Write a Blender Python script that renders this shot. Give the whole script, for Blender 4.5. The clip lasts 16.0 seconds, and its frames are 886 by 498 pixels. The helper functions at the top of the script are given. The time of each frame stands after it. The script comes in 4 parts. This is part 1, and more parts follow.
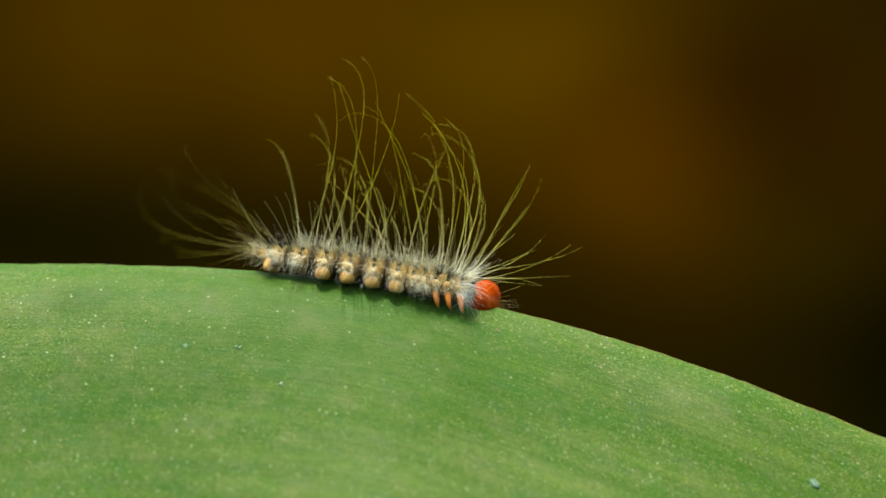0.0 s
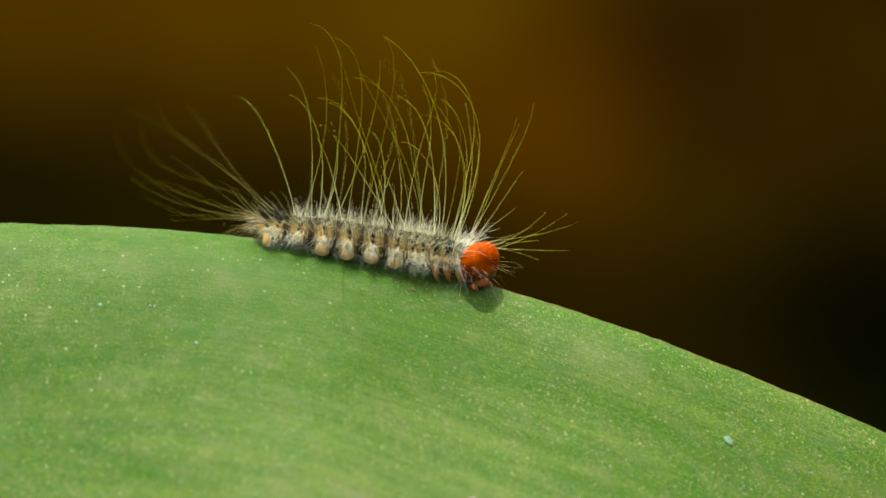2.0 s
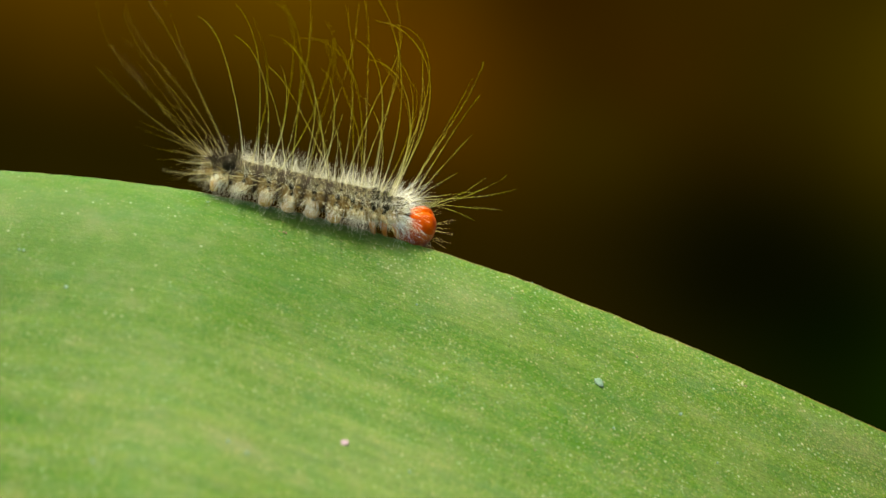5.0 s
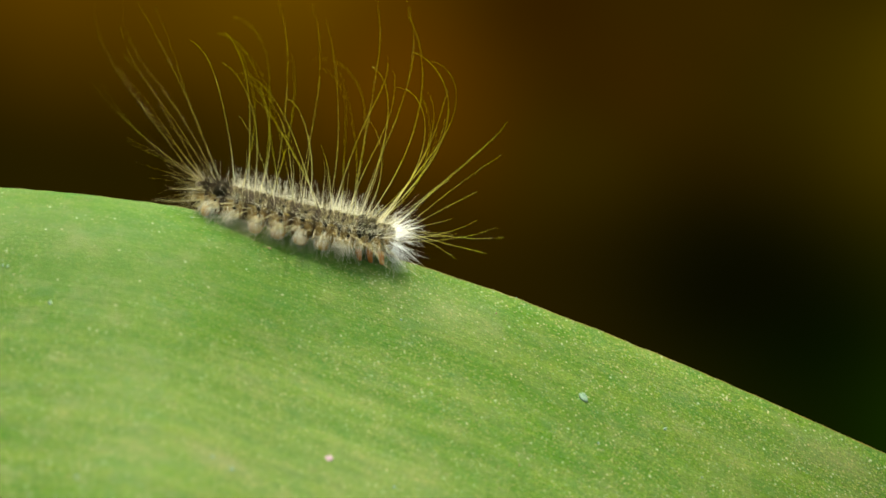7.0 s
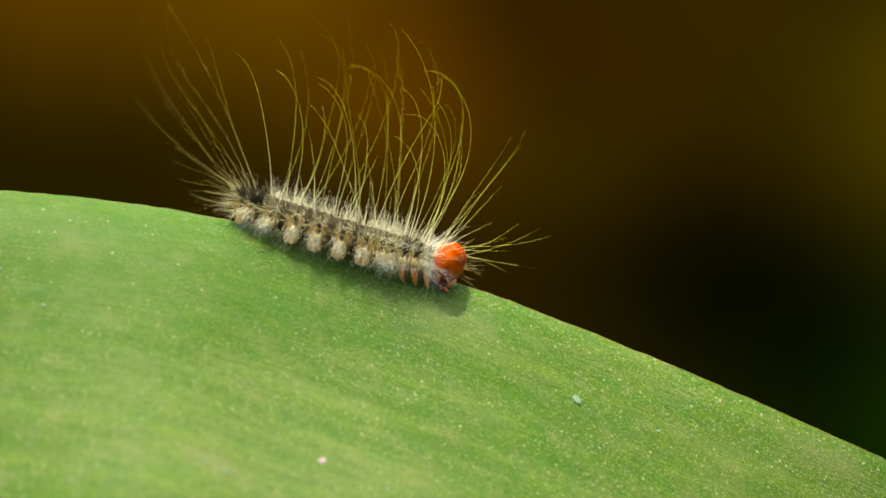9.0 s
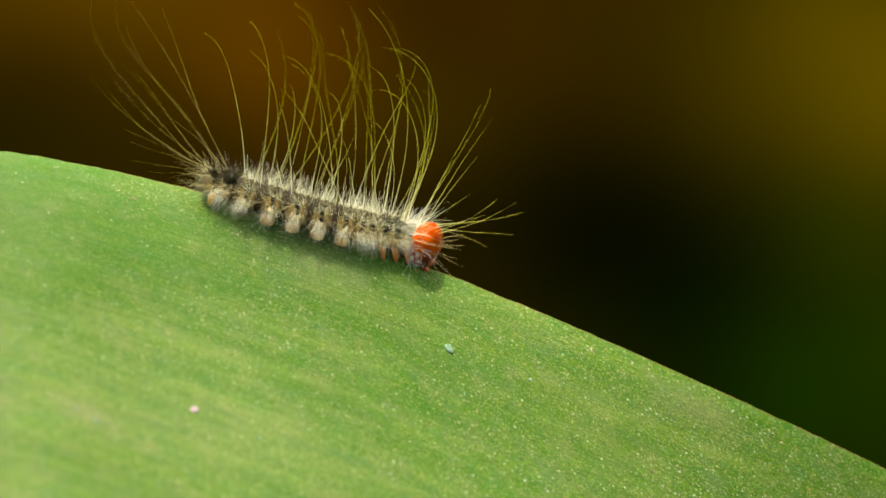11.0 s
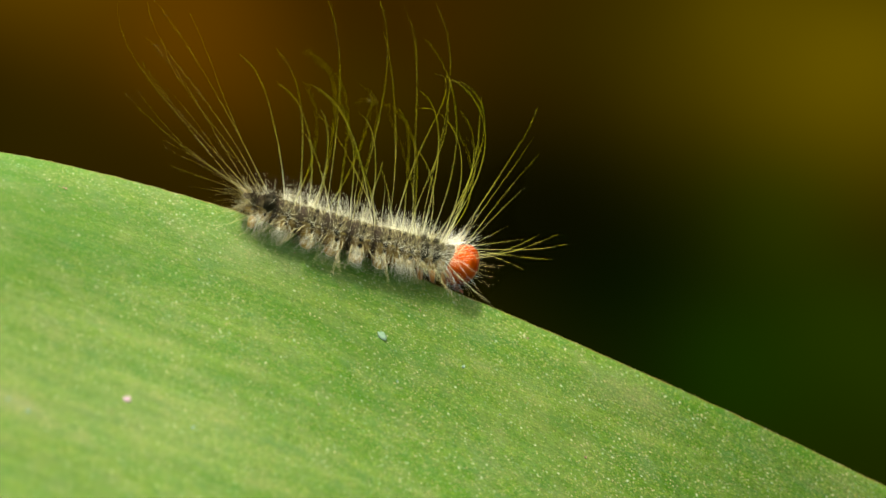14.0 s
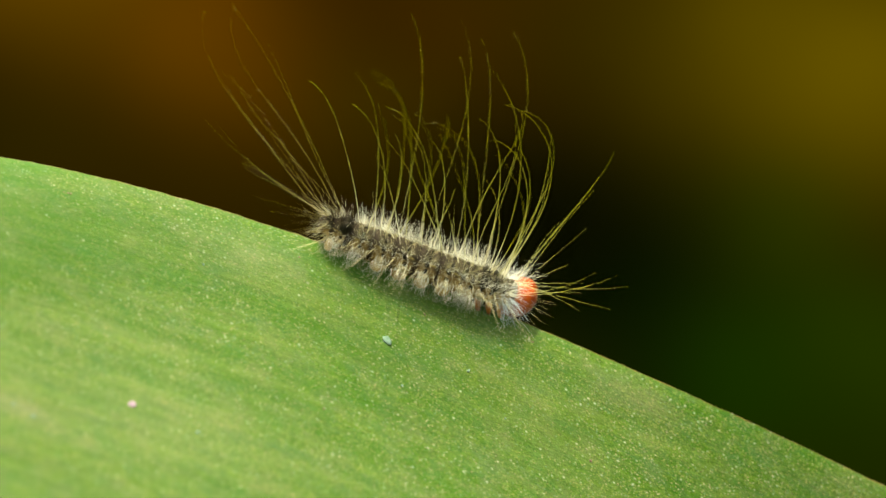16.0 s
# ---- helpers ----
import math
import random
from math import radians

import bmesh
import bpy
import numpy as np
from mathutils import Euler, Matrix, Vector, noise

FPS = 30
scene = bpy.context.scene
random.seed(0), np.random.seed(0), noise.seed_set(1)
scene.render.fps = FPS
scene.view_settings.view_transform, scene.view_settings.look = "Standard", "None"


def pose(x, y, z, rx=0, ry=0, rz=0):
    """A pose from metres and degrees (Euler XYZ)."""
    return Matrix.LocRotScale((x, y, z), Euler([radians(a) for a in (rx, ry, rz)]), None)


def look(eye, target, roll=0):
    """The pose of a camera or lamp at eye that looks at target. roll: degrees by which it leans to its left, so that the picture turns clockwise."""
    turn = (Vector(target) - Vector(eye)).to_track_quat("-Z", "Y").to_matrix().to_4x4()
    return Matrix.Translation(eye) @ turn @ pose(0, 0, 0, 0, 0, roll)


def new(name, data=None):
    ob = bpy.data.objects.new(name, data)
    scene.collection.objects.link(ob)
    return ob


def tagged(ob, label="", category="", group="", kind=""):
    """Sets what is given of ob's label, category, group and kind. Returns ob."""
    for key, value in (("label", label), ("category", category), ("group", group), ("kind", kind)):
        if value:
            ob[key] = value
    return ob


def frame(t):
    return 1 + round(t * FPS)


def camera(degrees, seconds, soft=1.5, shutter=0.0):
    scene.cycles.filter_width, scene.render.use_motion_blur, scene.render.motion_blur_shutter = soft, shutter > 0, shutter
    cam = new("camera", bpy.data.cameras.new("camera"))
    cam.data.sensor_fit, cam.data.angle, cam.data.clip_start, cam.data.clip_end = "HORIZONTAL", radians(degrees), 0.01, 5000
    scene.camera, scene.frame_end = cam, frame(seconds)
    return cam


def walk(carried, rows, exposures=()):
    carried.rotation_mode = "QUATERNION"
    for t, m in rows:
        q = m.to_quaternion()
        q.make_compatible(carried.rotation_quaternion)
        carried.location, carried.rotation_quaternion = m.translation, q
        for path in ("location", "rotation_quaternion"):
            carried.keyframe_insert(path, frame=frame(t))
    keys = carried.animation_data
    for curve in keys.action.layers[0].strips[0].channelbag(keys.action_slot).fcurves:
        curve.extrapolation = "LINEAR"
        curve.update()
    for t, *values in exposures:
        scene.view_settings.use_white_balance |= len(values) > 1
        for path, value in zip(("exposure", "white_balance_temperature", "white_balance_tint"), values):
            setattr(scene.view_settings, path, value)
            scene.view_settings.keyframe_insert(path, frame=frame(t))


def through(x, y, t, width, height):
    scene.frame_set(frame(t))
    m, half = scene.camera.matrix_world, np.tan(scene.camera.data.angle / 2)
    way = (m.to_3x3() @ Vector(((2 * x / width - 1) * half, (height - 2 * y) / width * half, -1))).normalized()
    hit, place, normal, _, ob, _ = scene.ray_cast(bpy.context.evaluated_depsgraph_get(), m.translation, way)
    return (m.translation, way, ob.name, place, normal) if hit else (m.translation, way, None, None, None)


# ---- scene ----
MM = 0.001

# ---- camera: a macro lens on a hand-steadied stand, panning along the leaf ----
cam = camera(20.0, 16.0, soft=1.6)
cam.data.dof.use_dof = True
cam.data.dof.focus_distance = 0.1653
cam.data.dof.aperture_fstop = 16.0
walk(cam, [
    (0.0, pose(0, -0.166, 0, 91.880, -0.288, 5.208)),
    (0.5, pose(0, -0.166, 0, 91.655, -0.359, 4.853)),
    (1.0, pose(0, -0.166, 0, 91.743, -0.314, 4.370)),
    (1.5, pose(0, -0.166, 0, 91.739, -0.250, 3.922)),
    (2.0, pose(0, -0.166, 0, 90.947, -0.199, 3.282)),
    (2.5, pose(0, -0.166, 0, 90.410, -0.247, 2.265)),
    (3.0, pose(0, -0.166, 0, 89.983, -0.206, 1.526)),
    (3.5, pose(0, -0.166, 0, 89.634, -0.193, 1.007)),
    (4.0, pose(0, -0.166, 0, 89.543, -0.208, 0.619)),
    (6.5, pose(0, -0.166, 0, 89.957, -0.019, 0.167)),
    (7.0, pose(0, -0.166, 0, 90.000, 0.000, 0.000)),
    (7.5, pose(0, -0.166, 0, 89.991, -0.006, -0.194)),
    (8.0, pose(0, -0.166, 0, 89.999, 0.017, -0.317)),
    (8.5, pose(0, -0.166, 0, 90.063, 0.011, -0.199)),
    (9.0, pose(0, -0.166, 0, 90.058, -0.011, -0.151)),
    (9.5, pose(0, -0.166, 0, 89.911, 0.044, -0.513)),
    (9.7, pose(0, -0.166, 0, 89.663, -0.040, -1.166)),
    (11.8, pose(0, -0.166, 0, 88.844, -0.035, -3.313)),
    (12.0, pose(0, -0.166, 0, 88.877, 0.028, -3.413)),
    (12.5, pose(0, -0.166, 0, 88.930, 0.147, -3.811)),
    (13.0, pose(0, -0.166, 0, 88.891, 0.172, -4.106)),
    (13.5, pose(0, -0.166, 0, 88.647, 0.120, -4.358)),
    (14.0, pose(0, -0.166, 0, 88.605, 0.173, -4.599)),
    (14.5, pose(0, -0.166, 0, 88.611, 0.251, -4.713)),
    (15.0, pose(0, -0.166, 0, 88.651, 0.270, -4.671)),
    (15.5, pose(0, -0.166, 0, 88.689, 0.291, -4.610)),
    (16.0, pose(0, -0.166, 0, 88.699, 0.366, -4.500)),
], [(0.0, 1.52, 7900, 4), (2.5, 1.69, 8400, 4), (4.0, 1.8, 8700, 4.5), (7.0, 1.87, 8950, 5), (16.0, 2.04, 9000, 5)])

# ---- light ----
world = bpy.data.worlds.new("world")
scene.world = world
world.use_nodes = True
wn = world.node_tree.nodes
sky = wn.new("ShaderNodeTexSky")
sky.sky_type = "NISHITA"
sky.sun_disc = False
sky.dust_density = 6.0
sky.ozone_density = 0.5
SUN_UP, SUN_SIDE = 77.0, -150.0          # degrees: height, and turn from straight behind the leaf
sky.sun_elevation = radians(SUN_UP)
sky.sun_rotation = radians(SUN_SIDE)
world.node_tree.links.new(sky.outputs[0], wn["Background"].inputs[0])
wn["Background"].inputs[1].default_value = 0.14
sun = new("sun", bpy.data.lights.new("sun", "SUN"))
sun.data.energy = 3.1
sun.data.angle = radians(0.4)
sun.data.color = (1.0, 0.95, 0.85)
_e, _a = radians(SUN_UP), radians(SUN_SIDE)
sun.matrix_world = look((math.sin(_a) * math.cos(_e), math.cos(_a) * math.cos(_e), math.sin(_e)), (0, 0, 0))


# ---- mesh and material helpers ----
def part(name, bm, material, parent=None, label="", smooth=True):
    """Links a bmesh drawn in millimetres as one mesh object."""
    bmesh.ops.scale(bm, vec=(MM, MM, MM), verts=bm.verts)
    me = bpy.data.meshes.new(name)
    bm.to_mesh(me)
    bm.free()
    for p in me.polygons:
        p.use_smooth = smooth
    me.materials.append(material)
    ob = new(name, me)
    if parent is not None:
        ob.parent = parent
    if label:
        ob["label"] = label
    return ob


class Mat:
    """A small builder for node materials."""

    def __init__(self, name):
        self.m = bpy.data.materials.new(name)
        self.m.use_nodes = True
        self.t = self.m.node_tree
        self.bsdf = self.t.nodes["Principled BSDF"]
        self.out = self.t.nodes["Material Output"]

    def n(self, kind, **values):
        node = self.t.nodes.new("ShaderNode" + kind)
        for key, v in values.items():
            if key in node.inputs:
                node.inputs[key].default_value = v
        return node

    def link(self, a, b):
        self.t.links.new(a, b)

    def math(self, op, a, b=None, c=None, clamp=False):
        node = self.t.nodes.new("ShaderNodeMath")
        node.operation = op
        node.use_clamp = clamp
        for i, v in enumerate((a, b, c)):
            if v is None:
                continue
            if isinstance(v, (int, float)):
                node.inputs[i].default_value = v
            else:
                self.link(v, node.inputs[i])
        return node.outputs[0]

    def mix(self, fac, a, b, blend="MIX"):
        node = self.t.nodes.new("ShaderNodeMix")
        node.data_type = "RGBA"
        node.blend_type = blend
        for i, v in ((0, fac), (6, a), (7, b)):
            if isinstance(v, (int, float)):
                node.inputs[i].default_value = v
            elif isinstance(v, tuple):
                node.inputs[i].default_value = (*v, 1)
            else:
                self.link(v, node.inputs[i])
        return node.outputs[2]

    def ramp(self, fac, stops):
        node = self.t.nodes.new("ShaderNodeValToRGB")
        el = node.color_ramp.elements
        while len(el) < len(stops):
            el.new(0.5)
        for e, (p, c) in zip(el, stops):
            e.position = p
            e.color = (*c, 1) if isinstance(c, tuple) else (c, c, c, 1)
        self.link(fac, node.inputs[0])
        return node.outputs[0]

    def noise(self, vec, scale, detail=3.0, rough=0.55):
        node = self.n("TexNoise", Scale=scale, Detail=detail, Roughness=rough)
        if vec is not None:
            self.link(vec, node.inputs["Vector"])
        return node.outputs[0]

    def mapped(self, vec, scale, loc=(0, 0, 0), rot=(0, 0, 0)):
        node = self.n("Mapping")
        self.link(vec, node.inputs[0])
        node.inputs[1].default_value = loc
        node.inputs[2].default_value = rot
        node.inputs[3].default_value = scale
        return node.outputs[0]

    def bump(self, height, strength, distance):
        node = self.n("Bump", Strength=strength, Distance=distance)
        self.link(height, node.inputs["Height"])
        self.link(node.outputs[0], self.bsdf.inputs["Normal"])

    def set(self, **kw):
        for key, v in kw.items():
            sock = self.bsdf.inputs[key.replace("_", " ")]
            if isinstance(v, (int, float)):
                sock.default_value = v
            elif isinstance(v, tuple):
                sock.default_value = (*v, 1) if len(v) == 3 and sock.type == "RGBA" else v
            else:
                self.link(v, sock)
        return self

    def through_light(self, colour, share):
        """Adds light that shines through the thin thing."""
        tr = self.n("BsdfTranslucent")
        if isinstance(colour, tuple):
            tr.inputs[0].default_value = (*colour, 1)
        else:
            self.link(colour, tr.inputs[0])
        mx = self.n("MixShader")
        mx.inputs[0].default_value = share
        self.link(self.bsdf.outputs[0], mx.inputs[1])
        self.link(tr.outputs[0], mx.inputs[2])
        self.link(mx.outputs[0], self.out.inputs[0])


# ---- materials ----
LEAF_AREAS = (
    (0.8, 3.1, 3.2, 1.6, (0.15, 0.20, 0.10), 0.45), (16.0, 4.5, 5.0, 2.6, (0.10, 0.17, 0.03), 0.20),
    (20.0, 7.0, 4.5, 2.5, (0.14, 0.17, 0.06), 0.22), (25.5, 2.2, 2.6, 0.9, (0.20, 0.18, 0.12), 0.35),
    (-6.0, 16.6, 9.0, 3.0, (0.12, 0.18, 0.07), 0.38), (-13.7, 18.6, 1.8, 0.7, (0.22, 0.20, 0.15), 0.35),
    (0.4, 11.8, 5.0, 0.6, (0.012, 0.085, 0.002), 0.50), (-5.0, 10.6, 6.0, 0.4, (0.014, 0.088, 0.003), 0.35),
    # deep greens: own hue, and shade painted under the body and at left
    (-9.0, 5.5, 8.0, 3.0, (0.018, 0.095, 0.014), 0.40), (-24.0, 8.2, 9.0, 4.2, (0.017, 0.084, 0.004), 0.80),
    (-30.0, 3.0, 12.0, 3.2, (0.012, 0.075, 0.003), 0.80), (-38.0, 12.0, 12.0, 7.0, (0.014, 0.078, 0.006), 0.70), (-38.7, 4.3, 3.0, 1.2, (0.006, 0.055, 0.002), 0.70),
    (-19.0, 4.0, 7.0, 2.4, (0.014, 0.080, 0.004), 0.55),
)


def leaf_material():
    """Waxy strap-leaf skin: long parallel veins, rows of pale pores, blotches, a thin dry margin. UV is in millimetres."""
    k = Mat("leaf_skin")
    uv = k.n("UVMap").outputs[0]
    veins = k.noise(k.mapped(uv, (0.035, 1.1, 1)), 1.0, 4, 0.6)
    fine = k.noise(k.mapped(uv, (0.25, 5.0, 1)), 1.0, 3, 0.6)
    blot = k.noise(k.mapped(uv, (0.10, 0.22, 1)), 1.0, 4, 0.6)
    grain = k.noise(k.mapped(uv, (7.0, 8.5, 1)), 1.0, 2, 0.6)
    c = k.mix(k.ramp(veins, [(0.35, 0.0), (0.66, 1.0)]), (0.013, 0.082, 0.002), (0.026, 0.118, 0.004))
    c = k.mix(k.math("MULTIPLY", k.ramp(blot, [(0.45, 0.0), (0.70, 1.0)]), 0.40), c, (0.060, 0.125, 0.020))
    c = k.mix(k.math("MULTIPLY", k.ramp(fine, [(0.38, 0.0), (0.62, 1.0)]), 0.22), c, (0.010, 0.084, 0.001))
    c = k.mix(k.math("MULTIPLY", k.ramp(grain, [(0.42, 0.0), (0.66, 1.0)]), 0.40), c, (0.064, 0.155, 0.012))

    # long pale strokes along the veins
    stroke = k.noise(k.mapped(uv, (0.09, 2.3, 1), (2, 14, 0)), 1.0, 3, 0.6)
    c = k.mix(k.math("MULTIPLY", k.ramp(stroke, [(0.46, 0.0), (0.66, 1.0)]), 0.34), c, (0.055, 0.150, 0.030))

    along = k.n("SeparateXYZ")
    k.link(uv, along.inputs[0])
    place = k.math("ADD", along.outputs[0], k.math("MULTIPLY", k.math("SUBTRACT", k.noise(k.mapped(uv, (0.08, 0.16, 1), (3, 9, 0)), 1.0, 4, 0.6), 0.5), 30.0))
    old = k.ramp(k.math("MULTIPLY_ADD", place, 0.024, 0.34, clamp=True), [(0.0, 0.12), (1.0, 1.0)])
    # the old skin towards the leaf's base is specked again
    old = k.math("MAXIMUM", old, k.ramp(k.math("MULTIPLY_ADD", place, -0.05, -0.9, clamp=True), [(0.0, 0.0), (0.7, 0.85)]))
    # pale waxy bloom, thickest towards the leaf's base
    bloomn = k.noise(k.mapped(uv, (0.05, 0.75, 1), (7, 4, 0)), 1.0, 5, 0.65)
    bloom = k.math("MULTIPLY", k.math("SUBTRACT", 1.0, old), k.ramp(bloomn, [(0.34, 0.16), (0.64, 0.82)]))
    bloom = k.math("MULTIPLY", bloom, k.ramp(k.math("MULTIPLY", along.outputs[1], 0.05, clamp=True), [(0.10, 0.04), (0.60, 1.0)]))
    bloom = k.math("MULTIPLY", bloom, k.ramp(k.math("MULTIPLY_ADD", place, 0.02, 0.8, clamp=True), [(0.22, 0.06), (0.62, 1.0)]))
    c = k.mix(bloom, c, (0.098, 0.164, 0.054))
    # the veins show through the bloom as thin green and pale threads
    thread = k.noise(k.mapped(uv, (0.16, 4.2, 1), (17, 5, 0)), 1.0, 4, 0.65)
    c = k.mix(k.math("MULTIPLY", k.ramp(thread, [(0.34, 1.0), (0.50, 0.0)]), 0.36), c, (0.016, 0.088, 0.006))
    c = k.mix(k.math("MULTIPLY", k.ramp(thread, [(0.52, 0.0), (0.70, 1.0)]), 0.26), c, (0.135, 0.200, 0.070))
    # skin cells, each a little lighter, yellower or duller than the next
    for scale, shift, low, high, share in ((4.6, (4, 2, 0), (0.008, 0.058, 0.002), (0.060, 0.165, 0.012), 0.70), (8.0, (15, 6, 0), (0.010, 0.050, 0.003), (0.095, 0.180, 0.024), 0.55)):
        cell = k.n("TexVoronoi", Scale=1.0)
        k.link(k.mapped(uv, (scale, scale * 1.25, 1), shift), cell.inputs["Vector"])
        one = k.n("SeparateColor")
        k.link(cell.outputs["Color"], one.inputs[0])
        c = k.mix(k.math("MULTIPLY", k.math("MULTIPLY", one.outputs[1], share), old), c, k.mix(k.ramp(one.outputs[0], [(0.25, 0.0), (0.95, 1.0)]), low, high))

    def speckle(c, scale, shift, size, patch, cut, colour, other, share):
        """Scattered dots, thicker in some patches, each with its own tint."""
        v = k.n("TexVoronoi", Scale=1.0)
        k.link(k.mapped(uv, (scale, scale * 1.2, 1), shift), v.inputs["Vector"])
        split = k.n("SeparateColor")
        k.link(v.outputs["Color"], split.inputs[0])
        near = k.math("SUBTRACT", k.math("MULTIPLY", split.outputs[2], size), v.outputs["Distance"])
        dot = k.math("MULTIPLY", near, 6.0, clamp=True)
        thick = k.ramp(k.noise(k.mapped(uv, patch, (shift[1], shift[0], 0)), 1.0, 3, 0.6), cut)
        on = k.math("LESS_THAN", split.outputs[0], thick)
        tint = k.mix(split.outputs[1], colour, other)
        return k.mix(k.math("MULTIPLY", k.math("MULTIPLY", k.math("MULTIPLY", dot, on), share), k.math("MULTIPLY_ADD", old, 0.4, 0.6)), c, tint)

    # small clouds of bluish, yellow, rosy and deep green skin
    for scale, shift, tint, share in ((0.7, (2, 40, 0), (0.016, 0.105, 0.034), 0.30), (0.9, (19, 33, 0), (0.070, 0.150, 0.003), 0.26),
                                      (0.5, (44, 8, 0), (0.130, 0.145, 0.070), 0.16), (1.2, (51, 27, 0), (0.009, 0.082, 0.002), 0.26),
                                      (2.6, (61, 13, 0), (0.085, 0.175, 0.060), 0.20)):
        cloud = k.noise(k.mapped(uv, (scale, scale * 1.5, 1), shift), 1.0, 3, 0.6)
        c = k.mix(k.math("MULTIPLY", k.ramp(cloud, [(0.46, 0.0), (0.66, 1.0)]), share), c, tint)
    # broad bands along the blade
    band = k.noise(k.mapped(uv, (0.050, 0.55, 1), (33, 6, 0)), 1.0, 4, 0.6)
    c = k.mix(k.math("MULTIPLY", k.ramp(band, [(0.36, 1.0), (0.50, 0.0)]), 0.26), c, (0.014, 0.092, 0.002))
    c = k.mix(k.math("MULTIPLY", k.ramp(band, [(0.50, 0.0), (0.66, 1.0)]), 0.22), c, (0.125, 0.200, 0.036))
    dustw = k.ramp(k.noise(k.mapped(uv, (0.13, 0.24, 1), (4, 7, 0)), 1.0, 5, 0.7), [(0.44, 0.0), (0.66, 1.0)])
    dustn = k.noise(k.mapped(uv, (3.0, 3.4, 1), (1, 5, 0)), 1.0, 4, 0.7)
    c = k.mix(k.math("MULTIPLY", k.math("MULTIPLY", k.ramp(dustn, [(0.38, 0.0), (0.62, 1.0)]), dustw), 0.24), c, (0.17, 0.18, 0.09))
    # yellow, dark and white specks; the white ones are painted glints
    c = speckle(c, 8.5, (3, 7, 0), 0.72, (0.10, 0.20, 1), [(0.32, 0.10), (0.68, 0.95)], (0.12, 0.20, 0.03), (0.23, 0.22, 0.10), 0.50)
    c = speckle(c, 5.0, (13, 1, 0), 0.40, (0.14, 0.22, 1), [(0.46, 0.01), (0.68, 0.70)], (0.30, 0.34, 0.26), (0.27, 0.21, 0.12), 0.6)
    c = speckle(c, 3.4, (5, 17, 0), 0.26, (0.2, 0.3, 1), [(0.40, 0.02), (0.70, 0.30)], (0.07, 0.06, 0.02), (0.03, 0.05, 0.01), 0.8)
    c = speckle(c, 5.5, (21, 9, 0), 0.30, (0.25, 0.4, 1), [(0.44, 0.02), (0.72, 0.35)], (0.42, 0.46, 0.38), (0.40, 0.36, 0.20), 0.5)
    c = speckle(c, 7.0, (2, 31, 0), 0.55, (0.3, 0.5, 1), [(0.35, 0.10), (0.70, 0.70)], (0.010, 0.050, 0.002), (0.030, 0.045, 0.006), 0.5)
    c = speckle(c, 1.3, (41, 3, 0), 0.17, (0.1, 0.2, 1), [(0.35, 0.08), (0.65, 0.40)], (0.55, 0.62, 0.62), (0.55, 0.46, 0.48), 0.35)
    # glints painted as pale dots, some cool, some rosy
    c = speckle(c, 6.2, (31, 12, 0), 0.50, (0.22, 0.35, 1), [(0.25, 0.25), (0.70, 0.80)], (0.11, 0.22, 0.15), (0.24, 0.20, 0.13), 0.50)
    c = speckle(c, 3.6, (8, 27, 0), 0.34, (0.3, 0.5, 1), [(0.35, 0.08), (0.70, 0.45)], (0.26, 0.38, 0.30), (0.40, 0.36, 0.26), 0.55)
    # worn, dusty, painted-shade areas of the blade: place and spread in mm, colour, share
    for pu, pv, su, sv, tint, share in LEAF_AREAS:
        du = k.math("DIVIDE", k.math("SUBTRACT", along.outputs[0], pu), su)
        dv = k.math("DIVIDE", k.math("SUBTRACT", along.outputs[1], pv), sv)
        q = k.math("ADD", k.math("MULTIPLY", du, du), k.math("MULTIPLY", dv, dv))
        ragged = k.ramp(k.noise(k.mapped(uv, (0.5, 0.9, 1), (pu, pv, 0)), 1.0, 5, 0.7), [(0.30, 0.25), (0.62, 1.0)])
        c = k.mix(k.math("MULTIPLY", k.math("MULTIPLY", k.math("EXPONENT", k.math("MULTIPLY", q, -1.0)), share), ragged), c, tint)
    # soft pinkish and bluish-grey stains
    st = k.noise(k.mapped(uv, (0.35, 0.5, 1), (6, 22, 0)), 1.0, 4, 0.65)
    c = k.mix(k.math("MULTIPLY", k.ramp(st, [(0.50, 0.0), (0.75, 1.0)]), 0.16), c, (0.23, 0.20, 0.15))
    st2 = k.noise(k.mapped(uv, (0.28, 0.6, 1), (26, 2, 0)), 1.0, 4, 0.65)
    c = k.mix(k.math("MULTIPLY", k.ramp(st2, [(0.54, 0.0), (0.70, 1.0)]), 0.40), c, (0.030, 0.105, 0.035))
    # sparse pale dots: blurred glints put into the colour
    c = speckle(c, 2.1, (71, 23, 0), 0.24, (0.12, 0.3, 1), [(0.30, 0.10), (0.65, 0.45)], (0.32, 0.46, 0.38), (0.42, 0.42, 0.34), 0.60)
    # old scurf: small rusty flecks
    fl = k.n("TexVoronoi", Scale=1.0)
    k.link(k.mapped(uv, (0.55, 0.8, 1), (11, 3, 0)), fl.inputs["Vector"])
    c = k.mix(k.ramp(fl.outputs["Distance"], [(0.018, 0.7), (0.04, 0.0)]), c, (0.10, 0.06, 0.03))
    # dry, reddish margin
    edge = k.math("ADD", along.outputs[1], k.math("MULTIPLY", k.math("SUBTRACT", k.noise(k.mapped(uv, (0.7, 0.3, 1)), 1.0, 3), 0.5), 0.25))
    c = k.mix(k.math("MULTIPLY", k.ramp(edge, [(0.02, 1.0), (0.09, 0.0)]), k.noise(k.mapped(uv, (0.35, 0.2, 1), (8, 8, 0)), 1.0, 3)), c, (0.16, 0.09, 0.03))
